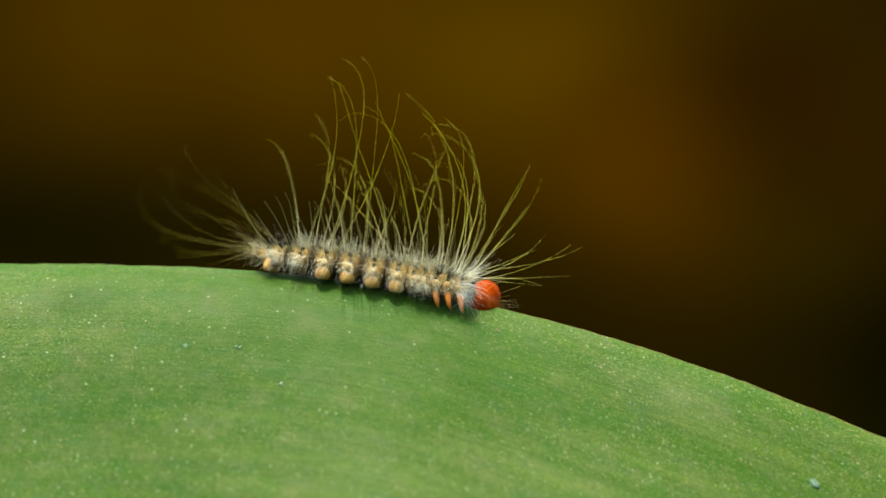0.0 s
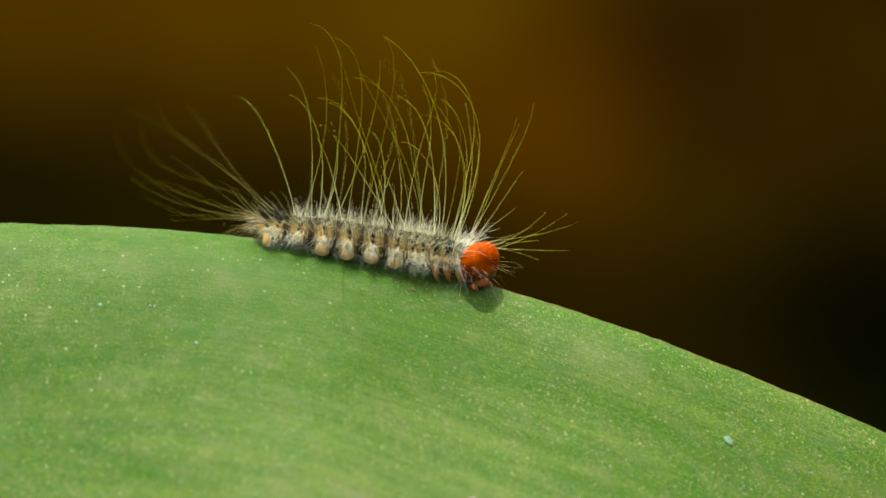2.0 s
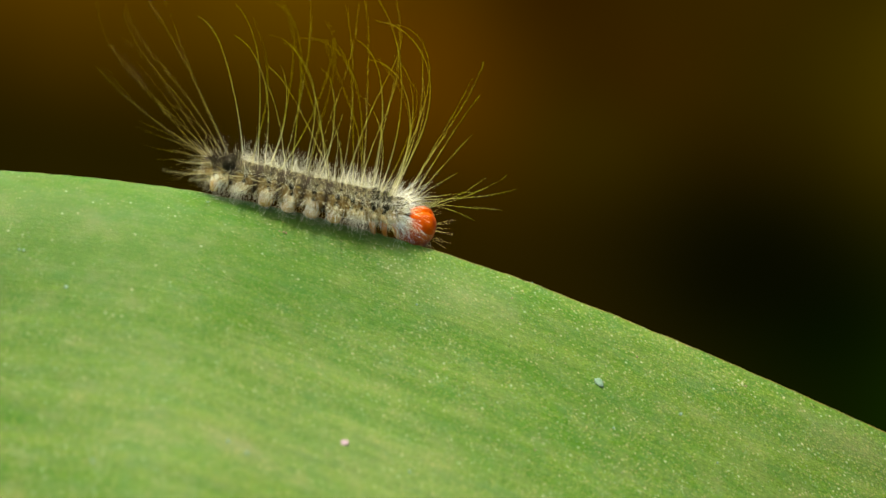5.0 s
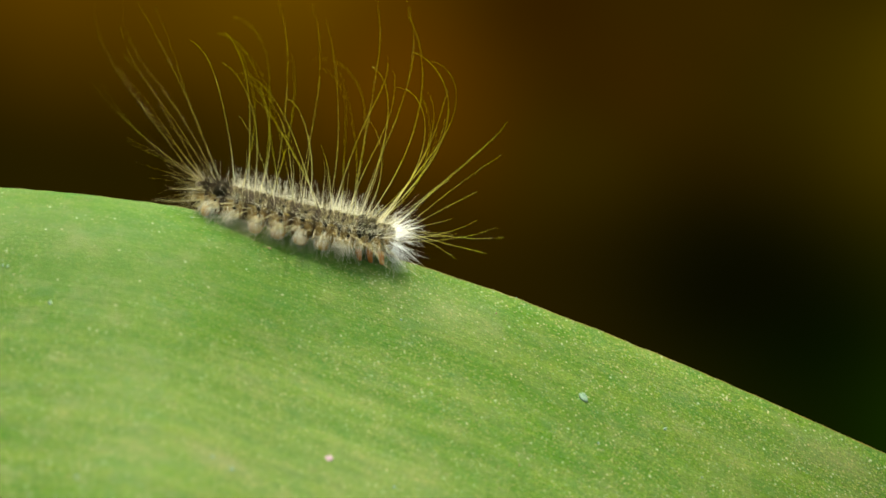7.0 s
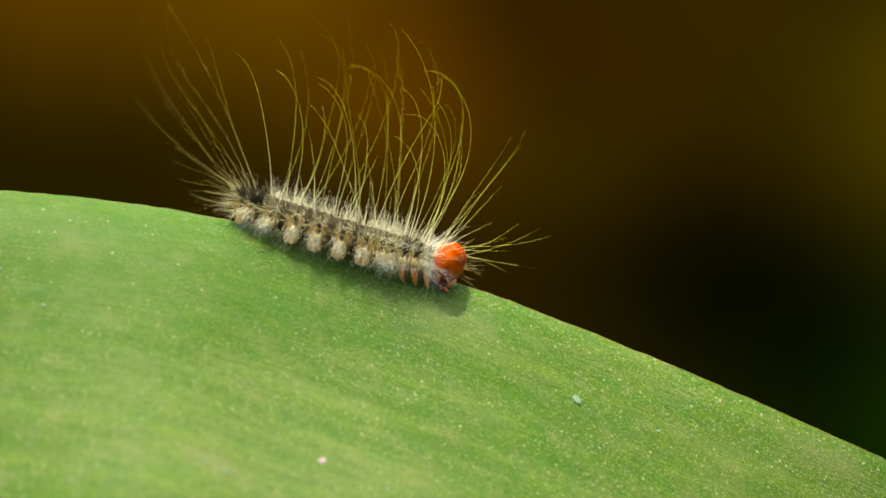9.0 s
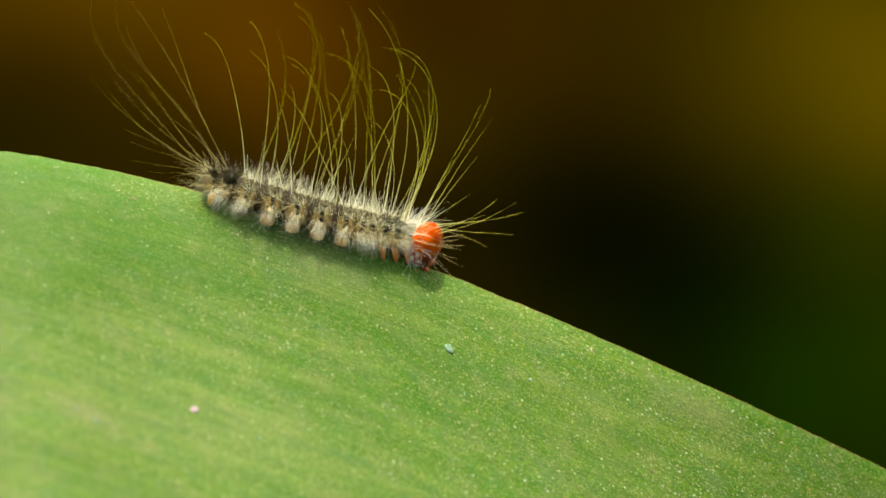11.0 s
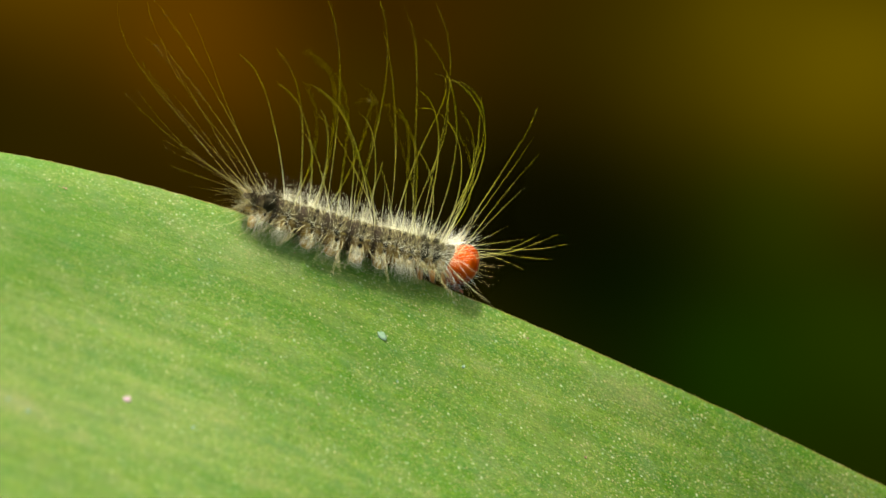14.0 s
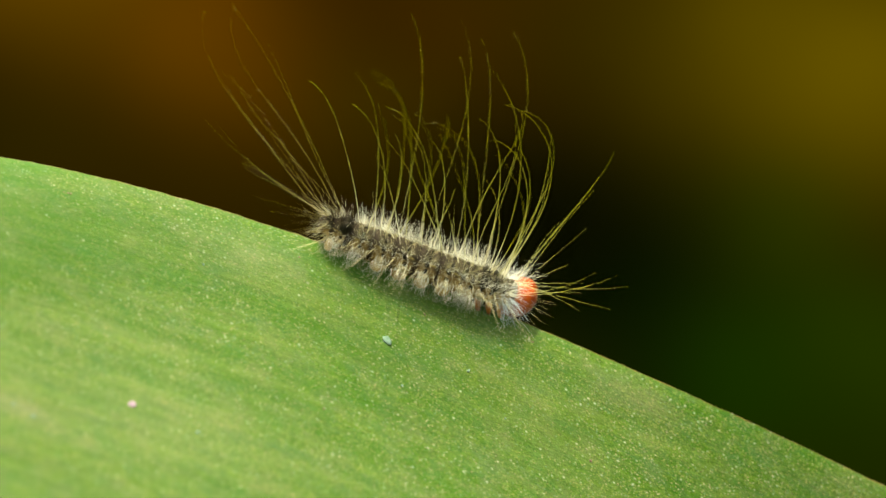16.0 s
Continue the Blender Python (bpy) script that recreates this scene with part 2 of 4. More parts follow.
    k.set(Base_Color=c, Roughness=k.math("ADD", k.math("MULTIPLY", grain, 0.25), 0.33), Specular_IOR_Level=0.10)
    h = k.math("ADD", k.math("MULTIPLY", grain, 1.0), k.math("MULTIPLY", fine, 0.6))
    k.bump(h, 0.6, 0.00007)
    k.through_light(c, 0.36)
    return k.m


def body_material():
    """Skin by the angle round the body: dark back, two pale yellow lines, tan mottled sides."""
    k = Mat("caterpillar_skin")
    co = k.n("TexCoord").outputs["Object"]
    sep = k.n("SeparateXYZ")
    k.link(co, sep.inputs[0])
    x, y, z = sep.outputs
    ang = k.math("DIVIDE", k.math("ARCTAN2", k.math("ABSOLUTE", y), z), math.pi)
    nz = k.noise(k.mapped(co, (1400, 1400, 1400)), 1.0, 4, 0.6)
    a = k.math("ADD", ang, k.math("MULTIPLY", k.math("SUBTRACT", nz, 0.5), 0.22))
    c = k.ramp(a, [(0.00, (0.020, 0.018, 0.010)), (0.05, (0.010, 0.010, 0.005)), (0.13, (0.060, 0.060, 0.034)),
                   (0.225, (0.022, 0.021, 0.012)), (0.30, (0.110, 0.088, 0.038)),
                   (0.46, (0.27, 0.180, 0.055)), (0.62, (0.23, 0.150, 0.042)), (1.0, (0.12, 0.08, 0.03))])
    grit = k.noise(k.mapped(co, (5200, 5200, 5200), (0.2, 0.5, 0.9)), 1.0, 2, 0.5)
    c = k.mix(k.ramp(grit, [(0.58, 0.0), (0.68, 0.7)]), c, (0.24, 0.23, 0.13))
    spots = k.noise(k.mapped(co, (2600, 2600, 2600)), 1.0, 3, 0.6)
    upper = k.ramp(a, [(0.24, 1.0), (0.36, 0.60)])
    c = k.mix(k.math("MULTIPLY", k.ramp(spots, [(0.47, 0.0), (0.60, 0.85)]), upper), c, (0.014, 0.013, 0.008))
    # a broken sulphur-yellow line on each side of the back
    line = k.math("SUBTRACT", 1.0, k.math("MULTIPLY", k.math("ABSOLUTE", k.math("SUBTRACT", a, 0.262)), 34.0), clamp=True)
    broken = k.ramp(k.noise(k.mapped(co, (1500, 900, 900), (0.3, 0.1, 0.7)), 1.0, 2, 0.5), [(0.40, 0.15), (0.56, 1.0)])
    c = k.mix(k.math("MULTIPLY", line, broken), c, (0.62, 0.54, 0.14))
    # dark folds between the rings
    fold = k.math("ABSOLUTE", x)
    c = k.mix(k.ramp(k.math("MULTIPLY", fold, 1000.0), [(0.32, 0.0), (0.72, 0.95)]), c, (0.012, 0.010, 0.007))
    k.set(Base_Color=c, Roughness=0.75, Specular_IOR_Level=0.05)
    k.bump(nz, 0.5, 0.00008)
    return k.m


def simple_material(name, colour, second, scale, roughness, bump=0.3, through=None, spec=0.5):
    k = Mat(name)
    co = k.n("TexCoord").outputs["Object"]
    nz = k.noise(k.mapped(co, (scale, scale, scale)), 1.0, 4, 0.6)
    c = k.mix(k.ramp(nz, [(0.36, 0.0), (0.66, 1.0)]), colour, second)
    k.set(Base_Color=c, Roughness=roughness, Specular_IOR_Level=spec)
    if bump:
        k.bump(nz, bump, 0.00006)
    if through:
        k.through_light(c, through)
    return k.m


def long_material(name, root, upper, far):
    """A long hair: whitish near its root, straw to olive further out."""
    k = Mat(name)
    co = k.n("TexCoord").outputs["Object"]
    far_out = k.n("VectorMath")
    far_out.operation = "LENGTH"
    k.link(co, far_out.inputs[0])
    reach = k.math("MULTIPLY", far_out.outputs["Value"], 1000.0 / 10.0, clamp=True)
    c = k.ramp(reach, [(0.06, root), (0.38, upper), (0.85, far)])
    nz = k.noise(k.mapped(co, (900, 900, 900)), 1.0, 3, 0.6)
    c = k.mix(k.ramp(nz, [(0.35, 0.0), (0.70, 0.35)]), c, far)
    k.set(Base_Color=c, Roughness=0.3, Specular_IOR_Level=0.4)
    k.through_light(c, 0.5)
    return k.m


M_LEAF = leaf_material()
M_BODY = body_material()
M_HEAD = simple_material("head_shell", (0.15, 0.017, 0.0005), (0.32, 0.056, 0.001), 1300, 0.5, 0.15, None, 0.03)
M_FACE = simple_material("face_plate", (0.42, 0.07, 0.02), (0.62, 0.20, 0.07), 2200, 0.3, 0.2)
M_EYE = simple_material("eye_black", (0.012, 0.010, 0.010), (0.02, 0.015, 0.012), 900, 0.15, 0)
M_JAW = simple_material("jaw_brown", (0.10, 0.022, 0.006), (0.18, 0.04, 0.010), 1500, 0.3, 0.2)
M_LEG = simple_material("leg_orange", (0.42, 0.12, 0.015), (0.55, 0.22, 0.035), 1800, 0.35, 0.2, 0.15)
M_PROLEG = simple_material("proleg_amber", (0.33, 0.180, 0.020), (0.46, 0.30, 0.055), 1500, 0.4, 0.25, 0.2)
M_WART = simple_material("wart_tan", (0.16, 0.108, 0.026), (0.36, 0.265, 0.075), 2500, 0.4, 0.3)
M_DARK = simple_material("wart_black", (0.005, 0.005, 0.003), (0.016, 0.017, 0.008), 2500, 0.5, 0.3, None, 0.06)
M_SETA = simple_material("seta_white", (0.77, 0.84, 0.76), (0.62, 0.67, 0.56), 700, 0.45, 0, 0.35, 0.3)
M_SETA_TAN = simple_material("seta_tan", (0.50, 0.42, 0.19), (0.66, 0.60, 0.34), 700, 0.45, 0, 0.35, 0.3)
M_SETA_GREY = simple_material("seta_grey", (0.40, 0.41, 0.23), (0.22, 0.22, 0.11), 700, 0.45, 0, 0.35, 0.3)
M_TUFT_TAIL = simple_material("seta_olive", (0.22, 0.20, 0.07), (0.36, 0.34, 0.15), 700, 0.45, 0, 0.35, 0.3)
M_RUFF = simple_material("seta_ruff", (0.80, 0.91, 0.98), (0.74, 0.84, 0.88), 700, 0.4, 0, 0.4, 0.3)
M_SETA_DARK = simple_material("seta_brown", (0.006, 0.004, 0.001), (0.016, 0.010, 0.003), 700, 0.7, 0, None, 0.05)
M_LONG = long_material("long_hair_straw", (0.60, 0.63, 0.38), (0.50, 0.52, 0.06), (0.44, 0.44, 0.02))
M_TAIL = long_material("long_hair_olive", (0.40, 0.40, 0.22), (0.30, 0.28, 0.05), (0.34, 0.32, 0.03))
M_PALE = long_material("long_hair_pale", (0.84, 0.88, 0.70), (0.68, 0.70, 0.20), (0.54, 0.55, 0.05))
M_FLAKE = simple_material("flake_pale", (0.09, 0.17, 0.135), (0.06, 0.12, 0.09), 3000, 0.8, 0.2, None, 0.1)
M_FLAKE_PINK = simple_material("flake_lilac", (0.21, 0.17, 0.23), (0.17, 0.14, 0.18), 3000, 0.8, 0.2, None, 0.1)
M_CRUMB = simple_material("crumb_dark", (0.06, 0.045, 0.025), (0.13, 0.09, 0.05), 3000, 0.7, 0.5)


def backdrop_material():
    """Self-lit, wholly blurred far undergrowth: soft patches of rust brown, olive and deep green."""
    k = Mat("undergrowth_glow")
    k.t.nodes.remove(k.bsdf)
    co = k.n("TexCoord").outputs["Object"]
    sep = k.n("SeparateXYZ")
    k.link(co, sep.inputs[0])
    X, Z = sep.outputs[0], sep.outputs[2]
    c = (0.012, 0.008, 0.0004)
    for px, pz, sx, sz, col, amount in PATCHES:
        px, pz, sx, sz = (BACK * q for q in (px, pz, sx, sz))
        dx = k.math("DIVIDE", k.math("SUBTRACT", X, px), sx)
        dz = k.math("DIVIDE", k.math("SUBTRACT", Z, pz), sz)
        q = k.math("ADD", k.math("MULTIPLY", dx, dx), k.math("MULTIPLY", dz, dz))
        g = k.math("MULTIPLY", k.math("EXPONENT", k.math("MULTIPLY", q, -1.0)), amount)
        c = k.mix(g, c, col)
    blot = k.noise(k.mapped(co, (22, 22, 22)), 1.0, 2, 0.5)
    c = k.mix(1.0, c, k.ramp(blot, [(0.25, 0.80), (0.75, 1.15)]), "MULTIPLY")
    # the sheet glows by itself, bright and dark painted into its patches
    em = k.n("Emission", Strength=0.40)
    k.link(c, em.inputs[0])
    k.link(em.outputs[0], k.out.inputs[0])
    return k.m


BACK = 0.4                               # how near the glowing undergrowth sheet stands
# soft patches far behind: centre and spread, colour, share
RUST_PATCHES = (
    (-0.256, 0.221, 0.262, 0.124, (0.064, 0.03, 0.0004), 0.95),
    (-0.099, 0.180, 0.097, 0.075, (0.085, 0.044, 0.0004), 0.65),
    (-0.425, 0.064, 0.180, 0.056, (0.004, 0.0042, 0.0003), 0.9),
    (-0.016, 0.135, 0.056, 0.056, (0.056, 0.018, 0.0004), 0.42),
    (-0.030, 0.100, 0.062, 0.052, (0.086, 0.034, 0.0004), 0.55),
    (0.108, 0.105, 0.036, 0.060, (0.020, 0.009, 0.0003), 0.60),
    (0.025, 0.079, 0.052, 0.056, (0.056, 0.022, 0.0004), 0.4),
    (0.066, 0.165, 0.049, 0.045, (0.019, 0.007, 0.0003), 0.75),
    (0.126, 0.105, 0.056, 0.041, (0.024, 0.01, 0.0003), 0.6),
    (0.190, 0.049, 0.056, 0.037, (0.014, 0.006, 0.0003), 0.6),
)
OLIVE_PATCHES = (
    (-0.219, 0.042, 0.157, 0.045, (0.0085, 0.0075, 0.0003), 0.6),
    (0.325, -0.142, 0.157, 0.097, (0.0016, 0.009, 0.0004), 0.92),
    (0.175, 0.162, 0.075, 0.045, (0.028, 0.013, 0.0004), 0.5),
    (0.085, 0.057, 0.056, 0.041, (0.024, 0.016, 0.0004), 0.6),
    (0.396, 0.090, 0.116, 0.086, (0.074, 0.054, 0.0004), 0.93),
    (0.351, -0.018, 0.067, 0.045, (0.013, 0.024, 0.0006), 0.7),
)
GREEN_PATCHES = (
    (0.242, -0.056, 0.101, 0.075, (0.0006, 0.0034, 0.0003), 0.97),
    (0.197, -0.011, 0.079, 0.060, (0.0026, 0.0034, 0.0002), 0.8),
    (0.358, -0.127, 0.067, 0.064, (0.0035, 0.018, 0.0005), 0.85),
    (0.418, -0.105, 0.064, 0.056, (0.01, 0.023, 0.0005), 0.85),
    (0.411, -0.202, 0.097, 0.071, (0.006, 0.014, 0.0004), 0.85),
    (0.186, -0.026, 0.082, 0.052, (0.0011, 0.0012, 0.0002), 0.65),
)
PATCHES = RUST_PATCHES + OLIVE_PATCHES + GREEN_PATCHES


def backdrop():
    bm = bmesh.new()
    n = 24
    top, bot = [], []
    for i in range(n + 1):
        a = -0.55 + 1.1 * i / n
        p = (math.sin(a) * 2600 * BACK, (1666 - 700 * (1 - math.cos(a))) * BACK - 166, 0)
        bot.append(bm.verts.new((p[0], p[1], -700 * BACK)))
        top.append(bm.verts.new((p[0], p[1], 560 * BACK)))
    for i in range(n):
        bm.faces.new((bot[i], bot[i + 1], top[i + 1], top[i]))
    bmesh.ops.solidify(bm, geom=bm.faces[:], thickness=8)
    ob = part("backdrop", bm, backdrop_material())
    return tagged(ob, "glowing sheet painted as distant blurred brown and dark green undergrowth", "backdrop", kind="structure")


# ---- the leaf ----
# upper margin: height in mm over the distance along the leaf; the blade falls from it towards the viewer
MARGIN = (-0.7888, 0.7050, 2.4044, -6.2019, -13.1098, -1.5979)


def margin_z(u):
    w = max(-45.0, min(44.0, u))
    q = w / 40.0
    z = d = 0.0
    for c in MARGIN:
        d = d * q + z
        z = z * q + c
    return z + d / 40.0 * (u - w)


def leaf_slopes(u):
    """Degrees below level: at the margin, on the shoulder just below it, and far down in the channel of the blade; and how wide (mm) the margin rounds off."""
    k = 0.5 + 0.5 * math.tanh((u - 8.0) / 18.0)
    tip = 0.5 + 0.5 * math.tanh((u - 28.0) / 8.0)
    lie = 0.5 + 0.5 * math.tanh((u + 13.0) / 6.0)
    base = 0.5 + 0.5 * math.tanh((-u - 19.0) / 6.0)
    return 8.0 + 32.0 * lie + 20.0 * k + 20.0 * tip, 69.0 + 5.0 * k + 10.0 * tip + 10.0 * base, 57.0 + 8.0 * k + 12.0 * tip + 8.0 * base, 4.0 - 1.8 * lie


def leaf_slope(a0, a1, a2, round_off, v):
    return math.radians(a0 + (a1 - a0) * (1 - math.exp(-v / round_off)) - (a1 - a2) * (1 - math.exp(-(v / 9.0) ** 2)))


def leaf_point(u, v):
    """The blade's upper skin at u mm along and v mm down from the margin, and its normal, all in mm."""
    slopes = leaf_slopes(u)
    v = max(0.0, v)
    y, z = 0.0, margin_z(u)
    n = max(1, int(v / 0.5))
    h = v / n
    for i in range(n):
        a = leaf_slope(*slopes, (i + 0.5) * h)
        y -= math.cos(a) * h
        z -= math.sin(a) * h
    a = leaf_slope(*slopes, v)
    return (u, y, z), (0.0, -math.sin(a), math.cos(a))


def leaf():
    """A thick strap leaf, skin above and below, rounded along its edge."""
    nu, nv = 300, 110
    verts, uvs, faces = [], [], []

    def depth(u):
        return 46.0 * max(0.02, 1 - abs(u / 74.0) ** 3.5)

    for side in (0, 1):
        for i in range(nu + 1):
            u = -72 + 144.0 * i / nu
            for j in range(nv + 1):
                f = j / nv
                v = depth(u) * f ** 1.6
                p, n = leaf_point(u, v)
                thick = 0.42 * min(1.0, math.sqrt(v / 0.35)) if side else 0.0
                wave = 0.10 * noise.noise((u * 0.11, v * 0.16, 3.1)) + 0.05 * noise.noise((u * 0.35, v * 0.4, 9.1))
                nick = 0.05 * noise.noise((u * 1.3, 0, 5.5)) * math.exp(-v / 0.3)
                verts.append((p[0] * MM, (p[1] + n[1] * (wave - thick)) * MM, (p[2] + nick + n[2] * (wave - thick)) * MM))
                uvs.append((u, v + (0.0 if not side else 0.05)))
    w = nv + 1
    half = (nu + 1) * w
    for i in range(nu):
        for j in range(nv):
            a = i * w + j
            faces.append((a, a + 1, a + w + 1, a + w))
            b = a + half
            faces.append((b, b + w, b + w + 1, b + 1))
        a = i * w + nv
        faces.append((a, a + half, a + half + w, a + w))
    for j in range(nv):
        for a, flip in ((j, True), (nu * w + j, False)):
            q = (a, a + 1, a + 1 + half, a + half)
            faces.append(q[::-1] if flip else q)
    me = bpy.data.meshes.new("leaf")
    me.from_pydata(verts, [], faces)
    layer = me.uv_layers.new(name="UVMap")
    idx = np.zeros(len(me.loops), dtype=np.int32)
    me.loops.foreach_get("vertex_index", idx)
    layer.data.foreach_set("uv", np.array(uvs, dtype=np.float32)[idx].ravel())
    for p in me.polygons:
        p.use_smooth = True
    me.materials.append(M_LEAF)
    me.validate()
    ob = new("leaf", me)
    return tagged(ob, "broad glossy green strap leaf with fine parallel veins and a thin brown margin", "leaf", kind="structure")


# ---- the caterpillar ----
SEGMENTS = 12
BODY_R = 1.14


def unit(v):
    return Vector(v).normalized()


def hair(bm, base, way, length, bend, r0, r1, steps, sides=3):
    """One tapering hair that curves by bend (a vector, per length) from its base."""
    p, d = Vector(base), unit(way)
    bend = Vector(bend)
    rings = []
    for i in range(steps + 1):
        f = i / steps
        a = d.orthogonal().normalized()
        b = d.cross(a)
        r = r0 + (r1 - r0) * f
        rings.append([bm.verts.new(p + (a * math.cos(t) + b * math.sin(t)) * r) for t in (2 * math.pi * s / sides for s in range(sides))])
        d = (d + bend * ((0.35 + 1.3 * f) / steps)).normalized()
        p = p + d * (length / steps)
    for one, two in zip(rings, rings[1:]):
        for s in range(sides):
            bm.faces.new((one[s], one[(s + 1) % sides], two[(s + 1) % sides], two[s]))
    bm.faces.new(rings[-1])


def ball(bm, c, r, stretch=(1, 1, 1), rings=8, segs=10, shape=None):
    """A rounded lump, reshaped by shape(unit vector) -> factor."""
    rows = []
    for i in range(rings + 1):
        th = math.pi * i / rings
        row = []
        for j in range(segs):
            ph = 2 * math.pi * j / segs
            d = Vector((math.sin(th) * math.cos(ph), math.sin(th) * math.sin(ph), math.cos(th)))
            k = r * (shape(d) if shape else 1.0)
            row.append(bm.verts.new((c[0] + d.x * k * stretch[0], c[1] + d.y * k * stretch[1], c[2] + d.z * k * stretch[2])))
            if i in (0, rings):
                break
        rows.append(row)
    for i in range(rings):
        a, b = rows[i], rows[i + 1]
        for j in range(segs):
            if len(a) == 1:
                bm.faces.new((a[0], b[j], b[(j + 1) % segs]))
            elif len(b) == 1:
                bm.faces.new((a[j], b[0], a[(j + 1) % segs]))
            else:
                bm.faces.new((a[j], b[j], b[(j + 1) % segs], a[(j + 1) % segs]))


def ring_mesh(scale, half, rng):
    """A plump body ring with folds, flatter below."""
    bm = bmesh.new()
    nx, na = 12, 28
    rings = []
    for i in range(nx + 1):
        f = i / nx * 2 - 1
        prof = math.sqrt(max(0.0, 1 - abs(f) ** 3.2 * 0.40)) * (1 - 0.05 * math.cos(f * 9.4))
        if abs(f) > 0.98:
            prof *= 0.35
        row = []
        for j in range(na):
            a = 2 * math.pi * j / na
            r = BODY_R * scale * prof * (1 + 0.05 * noise.noise((f * 2 + rng.random() * 0.1, math.cos(a) * 2, math.sin(a) * 2)))
            z = math.cos(a) * r
            if z < 0:
                z *= 0.86
            row.append(bm.verts.new((f * half, math.sin(a) * r, z)))
        rings.append(row)
    for one, two in zip(rings, rings[1:]):
        for j in range(na):
            bm.faces.new((one[j], one[(j + 1) % na], two[(j + 1) % na], two[j]))
    bm.faces.new(rings[0][::-1])
    bm.faces.new(rings[-1])
    return bm


def tube(bm, path, radii, segs=8):
    rings = []
    for i, p in enumerate(path):
        d = (Vector(path[min(i + 1, len(path) - 1)]) - Vector(path[max(i - 1, 0)])).normalized()
        a = d.orthogonal().normalized()
        b = d.cross(a)
        rings.append([bm.verts.new(Vector(p) + (a * math.cos(t) + b * math.sin(t)) * radii[i]) for t in (2 * math.pi * s / segs for s in range(segs))])
    for one, two in zip(rings, rings[1:]):
        for s in range(segs):
            bm.faces.new((one[s], one[(s + 1) % segs], two[(s + 1) % segs], two[s]))
    bm.faces.new(rings[0][::-1])
    bm.faces.new(rings[-1])


def tuft(seg, rng, base, out, count, lengths, spread, lean, material, radius=0.022, label=""):
    """A brush of short hairs from one wart."""
    bm = bmesh.new()
    out = Vector(out)
    for _ in range(count):
        d = out + Vector((rng.gauss(lean[0], spread), rng.gauss(lean[1], spread), rng.gauss(lean[2], spread)))
        b = Vector(base) + Vector((rng.gauss(0, 0.26), rng.uniform(-0.16, 0.16), rng.uniform(-0.16, 0.16)))
        bend = Vector((rng.gauss(0, 0.5), rng.gauss(0, 0.5), rng.gauss(-0.55 if out.z < 0.3 else -0.1, 0.3)))
        hair(bm, b, d, rng.uniform(*lengths), bend, radius * rng.uniform(0.6, 1.3), 0.0015, 5)
    return part("hair_tuft", bm, material, seg, label)


def fleece(seg, rng, angles, scale, count, lengths, spread, lean, material, radius, label=""):
    """Fine short hairs all over a stretch of the skin, between two angles from the top of the back."""
    bm = bmesh.new()
    for _ in range(count):
        a = radians(rng.uniform(*angles))
        x = rng.uniform(-0.75, 0.75)
        n = Vector((0, math.sin(a), math.cos(a)))
        d = n + Vector((rng.gauss(lean[0], spread), rng.gauss(lean[1], spread), rng.gauss(lean[2], spread)))
        bend = Vector((rng.gauss(0, 0.4), rng.gauss(0, 0.4), rng.gauss(-0.2, 0.3)))
        k = rng.random() ** 1.6
        hair(bm, n * BODY_R * scale * 0.88 + Vector((x, 0, 0)), d, lengths[0] + (lengths[1] - lengths[0]) * k, bend, radius * rng.uniform(0.7, 1.2), 0.0012, 4)
    return part("hair_fringe", bm, material, seg, label)


LONG = []
RUFF = []


def long_hair(seg, s, base, start, end, curl, length, back, r, material):
    """One long hair that leans from start to end degrees towards the head, most of the turn near its tip; back: its tilt away from the viewer."""
    bm = bmesh.new()
    steps, sides = 24, 4
    wave, turn = 6.0 + 5.0 * math.sin(2.3 * len(LONG)), 1.9 * len(LONG)
    hook = 45 + 35 * math.sin(3.1 * len(LONG)) if 0.1 < s < 0.97 and length > 5 else 0
    p, rings = Vector(), []
    for i in range(steps + 1):
        f = i / steps
        a = radians(start + (end - start) * f ** curl - hook * f ** 7 + wave * math.sin(turn + 4.6 * f))
        d = Vector((math.sin(a), back * (1 - 0.3 * f), math.cos(a))).normalized()
        e = Vector((0, 1, 0)).cross(d).normalized()
        g = d.cross(e)
        q = r * (1 - 0.7 * f ** 1.4)
        rings.append([bm.verts.new(p + (e * math.cos(t) + g * math.sin(t)) * q) for t in (2 * math.pi * k / sides for k in range(sides))])
        p = p + d * (length / steps)
    for one, two in zip(rings, rings[1:]):
        for k in range(sides):
            bm.faces.new((one[k], one[(k + 1) % sides], two[(k + 1) % sides], two[k]))
    bm.faces.new(rings[0][::-1])
    bm.faces.new(rings[-1])
    ob = part("long_hair", bm, material, seg)
    ob.location = Vector(base) * MM
    LONG.append((ob, s, Vector(base) * MM, start > 55))
    return ob


def wart(seg, angle, x, size, material, scale):
    a = radians(angle)
    r = BODY_R * scale * 0.86
    c = (x, math.sin(a) * r, math.cos(a) * r * (0.86 if math.cos(a) < 0 else 1))
    bm = bmesh.new()
    ball(bm, c, size, (1.1 if size > 0.4 else 1.0, 1, 1.1), 8, 11, lambda d: 1 + 0.25 * noise.noise(d * 2.3 + Vector((angle, x * 9, 0))))
    part("wart", bm, material, seg)
    return Vector(c), Vector((0, math.sin(a), math.cos(a)))


# how long each ring is drawn out, tail to neck
STRETCH = (0.75, 0.95, 1.55, 1.45, 1.5, 1.5, 1.35, 0.60, 0.60, 0.70, 0.75, 0.75)


